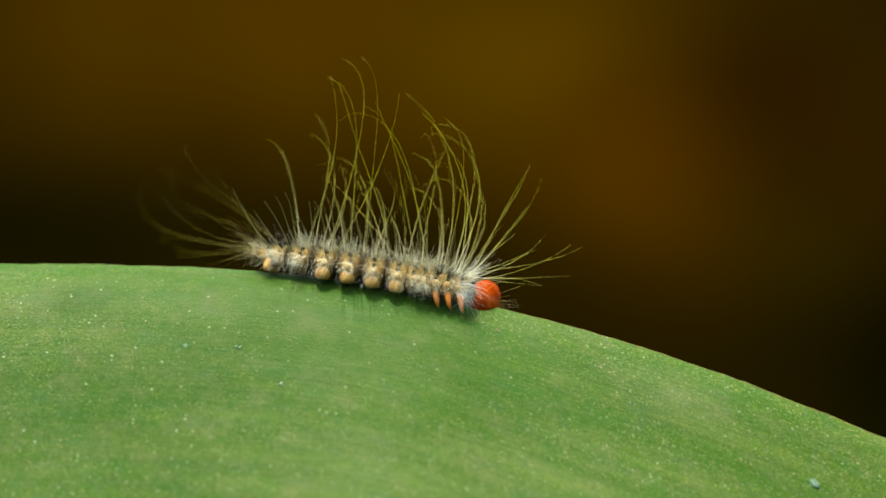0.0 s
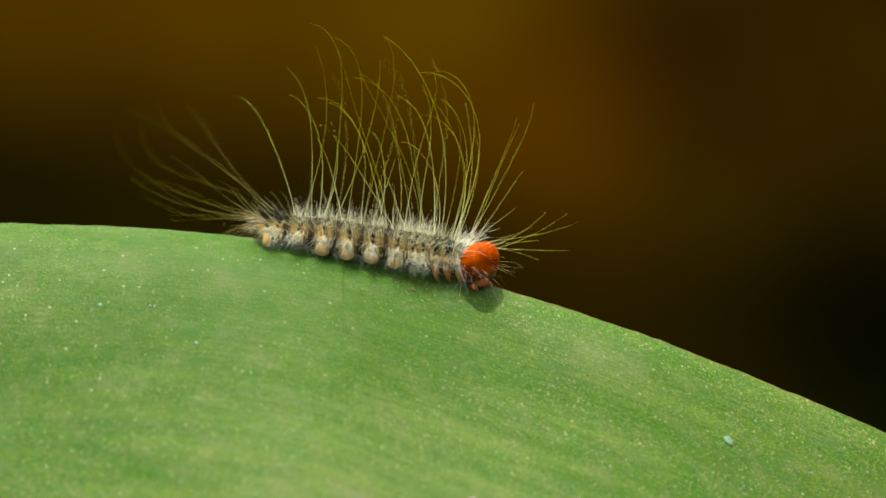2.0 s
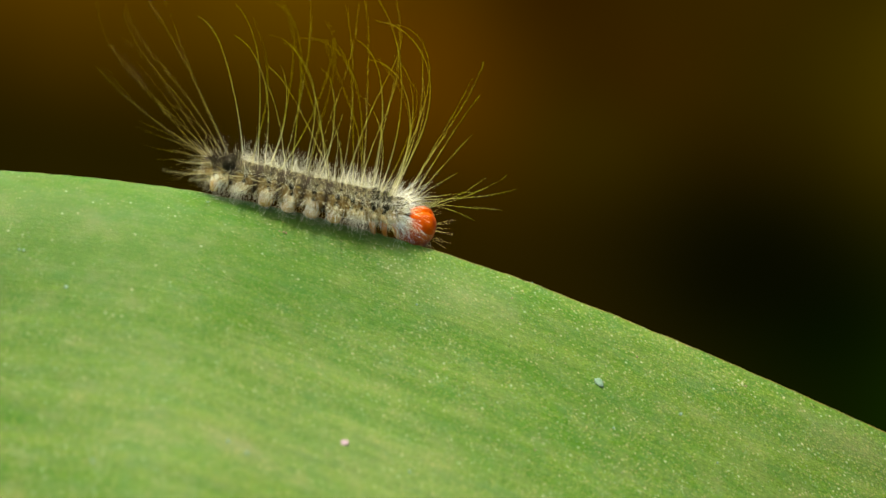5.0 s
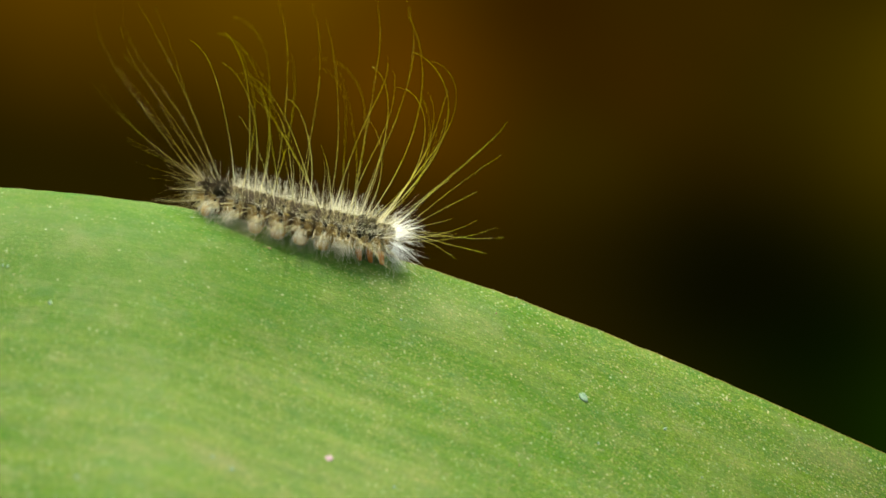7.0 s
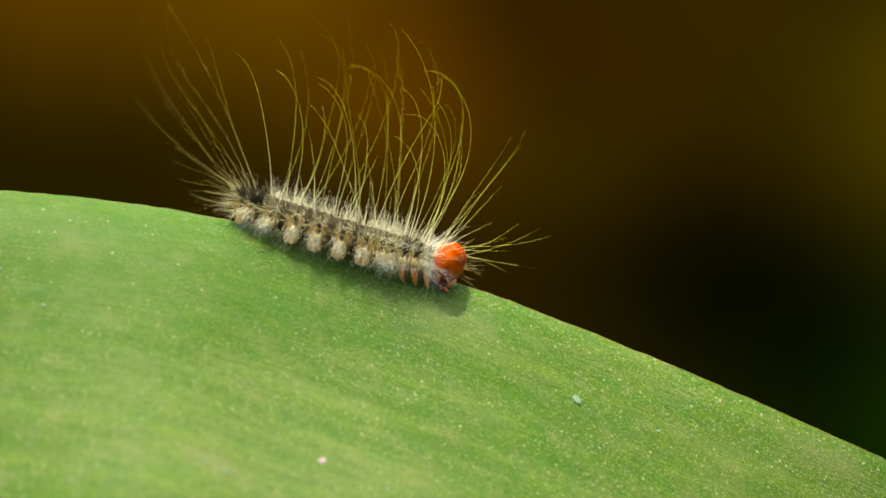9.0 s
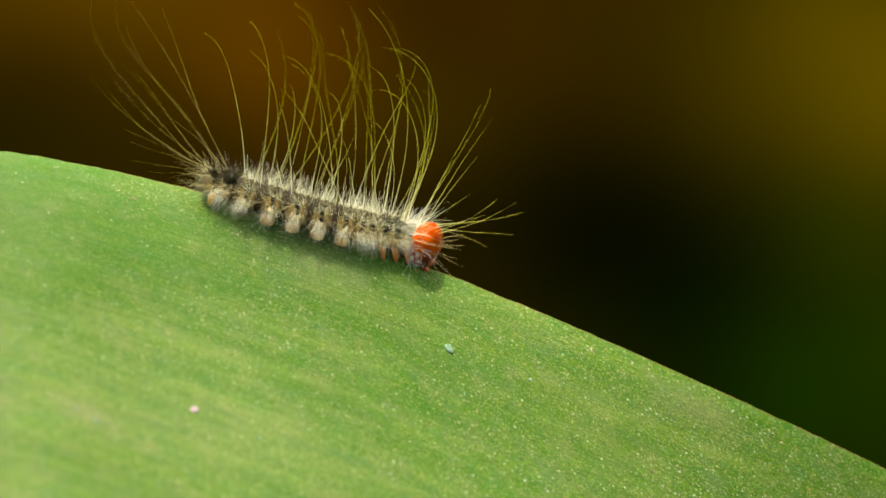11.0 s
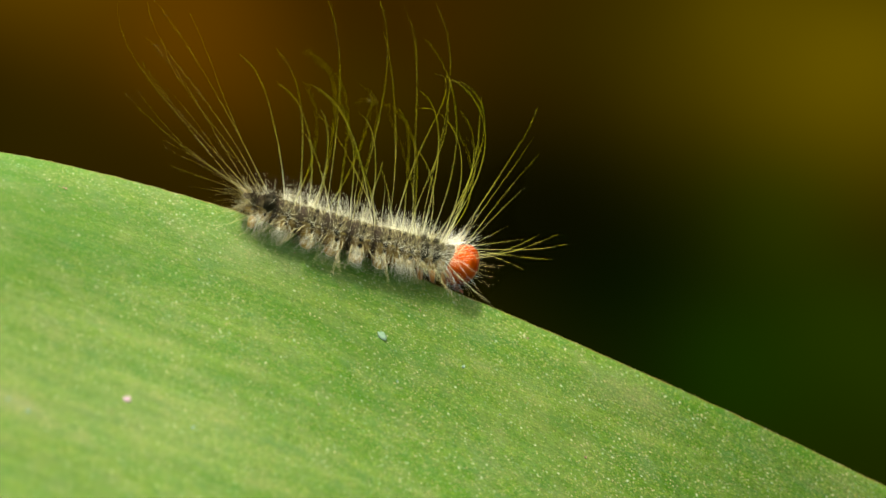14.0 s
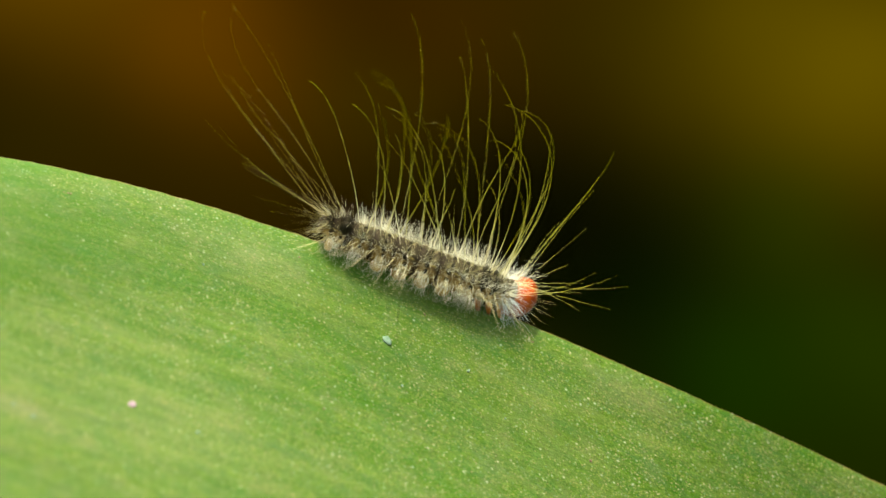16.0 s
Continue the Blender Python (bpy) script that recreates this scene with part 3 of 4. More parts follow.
def ring_place(i):
    """Share of the spine behind ring i."""
    def upto(k):
        return sum(STRETCH[:k]) + STRETCH[k] / 2
    return (upto(i) - upto(0)) / (upto(SEGMENTS - 1) - upto(0))


# long hairs: share of the spine, lean at the root and at the tip (degrees from the back's normal), curl, length (mm), tilt to the far side
TAIL_FAN = (
    (0.00, -97, 22, 4.5, 17.4, 0.95), (0.03, -83, 17, 5.0, 16.5, 1.00), (0.06, -69, -86, 2.0, 17.7, 1.05),
    (0.02, -83, -68, 1.0, 8.3, 0.65), (0.00, -112, -94, 1.2, 7.1, 0.55), (0.01, -105, -72, 2.0, 12.6, 1.00),
    (0.02, -88, -110, 1.5, 14.2, 1.15), (0.00, -105, -99, 1.0, 7.4, 0.60), (0.00, -117, -113, 1.0, 6.6, 0.50),
    (0.07, -63, -68, 1.0, 12.7, 1.05), (0.00, -125, -120, 1.0, 4.9, 0.40), (0.04, -69, -84, 1.5, 5.1, 0.60),
    (0.01, -86, -66, 1.6, 9.4, 0.40), (0.02, -98, -62, 2.0, 10.4, 0.50), (0.04, -70, -22, 3.0, 11.4, 0.55),
)
BACK_FAN = (
    (0.14, -23, -54, 1.8, 8.6, 0.60), (0.23, -14, -53, 2.6, 9.4, 0.55), (0.27, -19, -28, 1.0, 8.0, 0.50),
    (0.28, 10, -35, 1.4, 5.8, 0.60), (0.35, -40, -40, 1.0, 2.4, 0.40), (0.48, -19, -70, 2.2, 8.0, 0.60),
    (0.60, -26, -66, 2.4, 9.2, 0.60), (0.66, -34, -68, 1.6, 7.6, 0.55), (0.73, -33, -30, 1.0, 4.1, 0.40),
    (0.34, 14, -2, 1.0, 9.4, 0.05), (0.29, 10, -44, 2.2, 11.6, 0.10), (0.54, 6, 0, 1.0, 4.0, 0.50),
    (0.49, -8, 4, 1.5, 11.2, -0.10), (0.61, -14, -30, 1.6, 10.4, 0.00), (0.41, -6, -30, 1.8, 10.8, 0.15),
    (0.19, 0, -20, 1.6, 9.8, -0.05), (0.56, -2, -36, 2.2, 6.4, 0.80), (0.39, -24, -44, 1.5, 5.2, 0.50),
)
FRONT_FAN = (
    (0.83, -18, -66, 2.6, 11.4, 0.10), (0.80, -16, -24, 1.4, 9.8, -0.05), (0.70, 6, 36, 2.0, 9.2, 0.60),
    (0.785, 4, -16, 1.6, 8.6, 0.55), (0.86, -4, -20, 1.8, 8.8, 0.60), (0.89, 10, -58, 1.7, 12.2, 0.45),
    (0.945, 22, -72, 1.8, 12.4, 0.45), (0.95, 20, -104, 2.2, 12.8, 0.50), (0.96, 16, -84, 2.0, 9.8, 0.65),
    (0.975, 19, -66, 1.8, 9.2, 0.40), (0.90, 12, -4, 1.0, 8.8, -0.10), (0.93, 12, -46, 1.8, 10.4, 0.00),
    (0.75, -4, -28, 1.8, 9.8, 0.05), (0.98, 24, -26, 2.0, 7.6, 0.90), (0.88, -8, -34, 1.8, 6.4, 0.50),
)
NECK_FAN = (
    (1.00, 29, 23, 1.0, 8.6, 0.35), (1.00, 27, 20, 1.0, 8.8, 0.6), (0.98, 10, 0, 1.0, 9.2, 0.95),
    (1.00, 41, 35, 1.0, 6.2, 0.5), (1.00, 46, 43, 1.0, 4.2, 0.2), (1.00, 56, 47, 1.2, 5.7, 0.1),
    (1.00, 72, 44, 1.6, 6.8, 0.1), (1.00, 48, 0, 1.6, 10.0, 0.8), (1.00, 74, 64, 1.0, 7.0, 0.0),
    (1.00, 86, 84, 1.0, 6.2, -0.1), (1.00, 96, 94, 1.0, 4.6, -0.2), (1.00, 62, 58, 1.0, 4.6, -0.2),
    (1.00, 84, 92, 1.0, 4.8, 0.4), (1.00, 36, 30, 1.0, 5.0, 0.8),
)


def make_long_hairs(segs):
    rng = random.Random(41)
    places = [ring_place(i) for i in range(SEGMENTS)]
    rows = [(row, 0) for row in TAIL_FAN + BACK_FAN + FRONT_FAN + NECK_FAN]
    # hairs of the far flank, well behind the back
    for n in range(5):
        s = 0.30 + 0.68 * (n + rng.random()) / 5
        a = -22 + 30 * s + rng.gauss(0, 8)
        rows.append(((s, a, a - rng.uniform(0, 50), 2.0, rng.uniform(11.0, 15.0), rng.uniform(1.5, 2.0)), 1))
    # young hairs between the grown ones
    for _ in range(7):
        s = rng.uniform(0.08, 1.0)
        a = -22 + 34 * s + rng.gauss(0, 14)
        rows.append(((s, a, a - rng.uniform(-8, 28), 1.5, rng.uniform(2.4, 5.0), rng.uniform(0.2, 1.0)), 1))
    # hairs of the near flank, leaning out over the leaf
    for n in range(30):
        s = (n + rng.random()) / 30
        a = -32 + 54 * s + rng.gauss(0, 6)
        rows.append(((s, a, a + rng.uniform(-10, 8), 1.0, rng.uniform(3.8, 7.2), rng.uniform(-2.6, -1.4)), 0))
    for (s, start, end, curl, length, back), young in rows:
        i = min(range(SEGMENTS), key=lambda k: abs(places[k] - s))
        scale = RING_SCALE[i]
        side = rng.uniform(-0.25, 0.15) if back < 0.6 else rng.uniform(0.25, 0.6)
        base = ((s - places[i]) * 13.5, side, BODY_R * scale * (0.92 - 0.30 * side * side))
        if back < -0.5:
            a = radians(rng.uniform(-80, -55))
            base = (base[0], math.sin(a) * BODY_R * scale * 0.92, math.cos(a) * BODY_R * scale * 0.92)
        if s >= 1.0:
            a = radians(rng.uniform(-70, 25))
            base = (0.25, math.sin(a) * BODY_R * 0.8, math.cos(a) * BODY_R * 0.8)
        if s < 0.03:
            base = (-0.3, rng.uniform(-0.5, 0.5), BODY_R * scale * 0.75)
        thick = rng.uniform(0.005, 0.008) if young else 0.021 if back < -0.3 else rng.uniform(0.0045, 0.007) if s < 0.08 else 0.008 if s >= 1.0 else rng.uniform(0.009, 0.013)
        long_hair(segs[i], s, base, start, end, curl, length * (1.2 if 0.1 < s < 0.92 and back > -0.3 else 1.1), back, thick,
                  M_SETA_GREY if back < -1.0 else M_TAIL if s < 0.08 else M_LONG if back < 0.2 and s < 0.99 else M_PALE)


RING_SCALE = (0.55, 0.76, 0.90, 0.97, 1, 1, 1, 1, 0.98, 0.95, 0.90, 0.84)


def make_segment(i, root):
    """Segment i, counted from the tail. Its x points to the head, z out of the back, -y is the side turned to the viewer."""
    rng = random.Random(100 + i)
    s = (i + 0.5) / SEGMENTS
    scale = RING_SCALE[i]
    seg = part("body_segment", ring_mesh(scale, 1.28 if 2 <= i <= 6 else 0.95, rng), M_BODY, root)
    lean = (s - 0.5) * 1.1
    pale = M_SETA_GREY if i == 0 else M_SETA
    few = 0.4 if i == 0 else 1.0
    if i == 0:
        lean = -1.1
    if i == SEGMENTS - 1:
        lean = 0.6
    for side in (-1, 1):
        # short fleece over the back and down the flank
        fleece(seg, rng, (side * 4, side * 50), scale, 60, (0.2, 0.75), 0.45, (lean * 0.5, 0, 0.1), M_SETA_DARK if i < 2 else M_SETA_GREY, 0.0042)
        fleece(seg, rng, (side * 28, side * 62), scale, (20 if i < 2 else 34 if side < 0 else 44 if i > 8 else 105), (0.4, 1.9), 0.36, (lean * 0.6, side * 0.2, 0.35), pale, 0.0040)
        fleece(seg, rng, (side * 58, side * 112), scale, 56, (0.3, 1.2), 0.42, (lean * 0.5, 0, -0.2), M_SETA_TAN, 0.0042)
        # rows of warts, each with its brush
        for ang, size, mat in ((18, 0.20, M_DARK), (46, 0.22, M_DARK), (72, 0.20, M_DARK), (98, 0.33, M_WART)):
            if i in (1, 9, 10) and ang == 18:
                size = 0.58 if i == 1 else 0.40
            if i in (9, 10) and ang == 46:
                size = 0.36
            c, n = wart(seg, side * ang, rng.uniform(-0.12, 0.12), size * scale, mat, scale)
            if ang == 18 and i < 2:
                tuft(seg, rng, c, n, 150 if i else 60, (0.25, 1.0), 0.45, (-0.2, 0, 0.40), M_SETA_DARK, 0.018, "dark brown bristly tuft")
            elif ang == 18:
                tuft(seg, rng, c, n, 12, (0.5, 1.6), 0.36, (lean, 0, 0.40), M_SETA_GREY, 0.006)
            elif ang == 46:
                tuft(seg, rng, c, n, int(24 * few), (0.5, 1.6), 0.36, (lean * 0.9, 0, 0.25), M_SETA_DARK if i == 1 else pale, 0.0042)
            elif ang == 72:
                tuft(seg, rng, c, n, int((34 if i > 8 else 54) * few), (0.6, 1.5) if i > 8 else (0.7, 2.1), 0.30, (lean * 0.8, 0, -0.80), pale, 0.0062 if i else 0.004)
            else:
                tuft(seg, rng, c, n, 14 if i > 8 else 36 if 3 <= i <= 6 else int(46 * few), (0.6, 1.7), 0.34, (lean * 0.6, 0, -0.55), pale, 0.0068 if i else 0.004)
        if i == SEGMENTS - 1:
            # collar of longer hairs over the head
            for ang in (15, 50, 90):
                a = radians(side * ang)
                tuft(seg, rng, (0.35, math.sin(a) * 1.1, math.cos(a) * 1.1), (0.65, math.sin(a) * 0.85, math.cos(a) * 0.85), 6, (1.2, 3.2), 0.28, (0.1, 0, 0), M_SETA, 0.007)
            # soft white ruff behind the head
            for ang in (30, 70, 108):
                a = radians(side * ang)
                RUFF.append(tuft(seg, rng, (0.70, math.sin(a) * 0.7, math.cos(a) * 0.7), (0.75, math.sin(a) * 0.8, math.cos(a) * 0.6), 30 if ang == 30 else 80, (0.7, 2.5), 0.36, (0.1, 0, 0), M_RUFF, 0.0075, "soft white ruff of hairs"))
        if i == 0:
            fleece(seg, rng, (side * 25, side * 115), scale, 44, (0.5, 1.7), 0.34, (-1.3, 0, -0.1), M_SETA, 0.0045)
            for ang in (40, 95):
                a = radians(side * ang)
                tuft(seg, rng, (-0.5, math.sin(a) * 0.7, math.cos(a) * 0.7), (-1.0, math.sin(a) * 0.6, math.cos(a) * 0.4), 16, (0.6, 3.0), 0.36, (-0.3, 0, -0.1), M_TUFT_TAIL, 0.0038)
        # legs
        if i in (0, 3, 4, 5, 6):
            bm = bmesh.new()
            back = 0.30 if i == 0 else 0.0
            tube(bm, [(back, side * 0.56, -0.40), (back, side * 0.76, -0.68), (back, side * 0.82, -0.88), (back, side * 0.84, -1.06), (back, side * 0.84, -1.14)],
                 [q * (0.55 if i == 0 else 1.0) for q in (0.44, 0.52, 0.48, 0.44, 0.26)], 12)
            part("proleg", bm, M_PROLEG, seg, "plump amber proleg")
        if i in (9, 10, 11):
            bm = bmesh.new()
            tube(bm, [(0.1, side * 0.62, -0.5), (0.22, side * 0.90, -0.85), (0.36, side * 0.96, -1.26), (0.56, side * 0.86, -1.62)], [0.25, 0.20, 0.15, 0.03], 9)
            part("leg", bm, M_LEG, seg, "small jointed orange leg")
    return seg


def make_head(root):
    """A glossy two-lobed head capsule; its face points along x."""
    def lobes(d):
        cleft = math.exp(-(d.y / 0.13) ** 2) * max(0.0, 0.35 * d.x + 0.75 * max(0.0, d.z) + 0.1)
        return 1 - 0.17 * cleft - 0.10 * max(0.0, -d.x) - 0.06 * max(0.0, -d.z)
    bm = bmesh.new()
    ball(bm, (0, 0, 0), 1.40, (0.86, 1.0, 1.14), 24, 32, lobes)
    head = part("head", bm, M_HEAD, root, "shiny orange-red head capsule")
    bm = bmesh.new()
    ball(bm, (0.90, 0, -0.86), 0.46, (0.55, 1.0, 0.9), 8, 12)
    part("face_plate", bm, M_FACE, head)
    for side in (-1, 1):
        bm = bmesh.new()
        for q in range(5):
            a = radians(-60 + 42 * q)
            ball(bm, (0.78 + 0.12 * math.cos(a), side * (0.88 + 0.02 * math.sin(a)), -0.80 + 0.22 * math.sin(a)), 0.085, (1, 1, 1), 5, 7)
        part("eye_cluster", bm, M_EYE, head)
        bm = bmesh.new()
        tube(bm, [(0.68, side * 0.60, -1.22), (0.86, side * 0.40, -1.40), (0.92, side * 0.14, -1.52)], [0.24, 0.20, 0.06], 9)
        part("mandible", bm, M_JAW, head)
        bm = bmesh.new()
        tube(bm, [(0.85, side * 0.68, -1.06), (1.08, side * 0.78, -1.18), (1.26, side * 0.80, -1.20)], [0.10, 0.08, 0.03], 7)
        part("antenna", bm, M_FACE, head)
    rng = random.Random(77)
    bm = bmesh.new()
    for _ in range(34):
        d = unit((rng.uniform(0.0, 1), rng.gauss(0, 0.7), rng.gauss(0.0, 0.6)))
        hair(bm, d * 1.2, d + Vector((0.3, 0, 0.05)), rng.uniform(0.6, 1.9), (0.1, 0, rng.gauss(-0.1, 0.3)), 0.005, 0.0015, 5)
    part("face_hairs", bm, M_SETA_TAN, head)
    return head


def caterpillar():
    root = new("caterpillar")
    tagged(root, "dark caterpillar with long pale hairs and an orange head", "caterpillar")
    segs = [make_segment(i, root) for i in range(SEGMENTS)]
    make_long_hairs(segs)
    return root, segs, make_head(root)


GAIT = []


def crawl(t, tail, mid, neck, head, roll, turn, nod):
    """One moment of the crawl: centres of the tail, middle, neck and head in mm, the lean of tail and neck towards the viewer, and the head's turn and nod."""
    GAIT.append((t, Vector(tail), Vector(mid), Vector(neck), Vector(head), roll, turn, nod))


crawl(0.0, (-26.81, -0.47, 5.09), (-20.32, -0.93, 4.05), (-13.89, -0.96, 2.84), (-12.64, 0.60, 1.95), (-4, -4), 15, 13)
crawl(0.5, (-26.36, -0.74, 4.82), (-19.60, -0.61, 4.22), (-12.84, -0.03, 3.46), (-11.53, 0.57, 3.00), (-2, 0), 25, 3)
crawl(1.0, (-24.19, -0.37, 4.94), (-17.66, -0.21, 4.28), (-11.12, 0.36, 3.44), (-9.74, -0.14, 2.94), (4, 8), 60, 8)
crawl(1.5, (-23.64, -0.53, 4.74), (-17.09, -0.51, 3.92), (-10.53, -0.07, 2.92), (-9.15, -0.87, 2.39), (6, 18), 65, 13)
crawl(2.0, (-21.22, -0.84, 4.19), (-14.82, -0.82, 3.24), (-8.47, -0.31, 2.20), (-7.12, -0.81, 1.85), (10, 22), 50, 13)
crawl(2.5, (-20.97, -0.86, 4.32), (-14.32, -0.99, 3.09), (-7.49, -0.06, 2.18), (-6.34, -0.36, 1.75), (18, 28), 30, 18)
crawl(3.0, (-18.98, -0.87, 4.03), (-12.53, -0.96, 2.74), (-5.87, -0.05, 1.77), (-4.74, -0.05, 1.44), (26, 32), 15, 18)
crawl(3.5, (-18.85, -0.51, 4.33), (-12.35, -0.59, 3.05), (-5.62, 0.37, 2.10), (-4.49, 0.57, 1.78), (32, 36), 0, 18)
crawl(4.0, (-17.17, -0.03, 4.48), (-11.15, -0.24, 3.11), (-4.90, 0.53, 2.05), (-3.78, 0.83, 1.70), (34, 36), -10, 18)
crawl(6.5, (-15.70, -0.39, 3.70), (-9.84, -0.90, 2.00), (-4.04, -0.60, 0.72), (-2.60, 1.30, -1.95), (36, 34), -10, 60)
crawl(7.0, (-15.55, -0.37, 3.69), (-9.79, -0.89, 1.99), (-4.09, -0.62, 0.72), (-3.10, 1.88, -2.23), (38, 36), -20, 80)
crawl(7.5, (-15.71, -0.59, 3.52), (-9.99, -0.78, 2.14), (-4.30, -0.22, 1.17), (-3.06, 2.28, -2.26), (38, 36), -20, 80)
crawl(8.0, (-15.08, -0.58, 3.42), (-10.18, -0.99, 1.99), (-5.32, -0.71, 0.99), (-3.60, 1.79, -2.30), (38, 36), -20, 80)
crawl(8.5, (-13.92, -0.39, 3.58), (-7.97, -0.88, 1.73), (-1.78, -0.71, -0.06), (-0.70, 0.95, -1.30), (36, 28), 10, 40)
crawl(9.0, (-12.78, -0.43, 3.31), (-6.83, -1.10, 1.20), (-0.64, -0.84, -0.56), (0.64, -0.84, -0.80), (32, 20), 25, 13)
crawl(9.5, (-11.03, -0.77, 2.62), (-4.97, -0.84, 0.94), (1.39, -0.05, -0.40), (2.69, -0.25, -0.56), (26, 18), 30, 8)
crawl(11.8, (-4.23, -0.67, 0.71), (2.19, -0.85, -1.48), (8.67, -0.21, -3.10), (9.66, -0.21, -3.60), (36, 34), 10, 13)
crawl(12.0, (-3.81, -0.56, 0.69), (2.65, -0.68, -1.45), (9.17, 0.01, -3.02), (10.17, 0.01, -3.51), (38, 36), 0, 18)
crawl(12.5, (-3.18, -0.74, 0.34), (2.92, -0.75, -1.62), (9.11, -0.01, -3.01), (9.84, 1.59, -3.72), (40, 40), -30, 23)
crawl(13.0, (-1.86, -0.84, -0.17), (4.51, -0.77, -2.20), (10.98, 0.02, -3.67), (11.99, 0.22, -4.16), (42, 40), -10, 18)
crawl(13.5, (-0.54, -0.74, -0.49), (5.78, -0.59, -2.45), (12.20, 0.23, -3.86), (13.21, 0.23, -4.33), (42, 42), 0, 18)
crawl(14.0, (0.82, -0.86, -1.06), (7.07, -0.75, -3.13), (13.43, -0.01, -4.64), (14.43, -0.01, -5.13), (44, 42), 10, 18)
crawl(14.5, (2.43, -0.46, -1.17), (8.39, -0.33, -3.12), (14.47, 0.37, -4.51), (15.50, 0.57, -5.00), (44, 44), -10, 18)
crawl(15.0, (3.31, -0.44, -1.46), (9.32, -0.27, -3.39), (15.44, 0.46, -4.75), (16.48, 0.76, -5.23), (44, 44), -25, 23)
crawl(15.5, (4.05, -0.86, -2.18), (9.93, -0.56, -3.99), (15.93, 0.24, -5.23), (16.98, 0.74, -5.74), (44, 44), -40, 28)
crawl(16.0, (5.62, -0.46, -2.29), (11.23, -0.65, -4.53), (16.94, -0.43, -6.61), (17.97, 0.37, -7.03), (44, 40), 0, 28)


def basis(x, up, p):
    x = x.normalized()
    y = up.cross(x).normalized()
    z = x.cross(y)
    return Matrix(((x.x, y.x, z.x, p.x), (x.y, y.y, z.y, p.y), (x.z, y.z, z.z, p.z), (0, 0, 0, 1)))


def body_poses(row):
    """Poses in the world of the segments and the head, in metres."""
    tail, mid, neck, head, roll, turn, nod = row[1:]

    def spine(s):
        return tail * (2 * (s - 0.5) * (s - 1)) + mid * (4 * s * (1 - s)) + neck * (2 * s * (s - 0.5))
    out = []
    for i in range(SEGMENTS):
        s = ring_place(i)
        d = spine(s + 0.02) - spine(s - 0.02)
        r = radians(roll[0] + (roll[1] - roll[0]) * s)
        out.append(basis(d, Vector((0, -math.sin(r), math.cos(r))), spine(s) * MM))
    d = (spine(1.0) - spine(0.9)).normalized()
    r = radians(roll[1])
    m = basis(d, Vector((0, -math.sin(r), math.cos(r))), head * MM)
    out.append(m @ pose(0, 0, 0, 0, nod, -turn))
    return out


# sway of the long hairs: seconds, degrees towards the head at five places from tail to neck
SWAY = (
    (0.0, 4, 8, 0, -8, -10), (0.5, 3, 6, 2, -8, -10), (1.0, 2, 4, 4, -6, -10), (1.5, 0, 2, 4, -8, -12),
    (2.0, 0, 4, 8, -8, -10), (3.0, 0, 6, 12, -2, -10), (4.0, 0, 4, 10, 0, -8), (6.5, 2, 2, -8, 3, 14),
    (7.0, 3, 0, -15, 5, 20), (7.5, 3, 0, -15, 6, 22), (8.0, 3, 0, -12, 8, 26), (8.5, 2, 2, -12, -10, -10),
    (9.0, 0, 4, 6, 0, -2), (9.5, 0, 6, 12, -2, -12), (11.8, 0, 2, 4, 0, -2), (13.0, 0, 0, 0, 0, 0), (16.0, -5, -6, -6, -6, -7),
)


def sway(s, t):
    """Degrees by which a long hair at share s of the spine leans forward at t seconds."""
    times = [row[0] for row in SWAY]
    at = [float(np.interp(t, times, [row[k] for row in SWAY])) for k in range(1, 6)]
    return float(np.interp(s, (0, 0.25, 0.5, 0.75, 1), at))


# ---- litter on the leaf ----
def flake(name, u, v, size, material, label, category, seed):
    rng = random.Random(seed)
    p, n = leaf_point(u, v)
    bm = bmesh.new()
    ball(bm, (0, 0, 0), size, (1.0 + rng.random() * 0.5, 0.9, 0.08), 6, 9, lambda d: 1 + 0.75 * noise.noise(d * 2.6 + Vector((seed * 1.7, 0, 0))))
    ob = part(name, bm, material)
    q = Vector((0, 0, 1)).rotation_difference(Vector(n)).to_matrix().to_4x4()
    ob.matrix_world = Matrix.Translation(Vector(p) * MM + Vector(n) * (0.06 + size * 0.06) * MM) @ q @ pose(0, 0, 0, 0, 0, rng.uniform(0, 180))
    return tagged(ob, label, category, group=name + "s on the leaf")


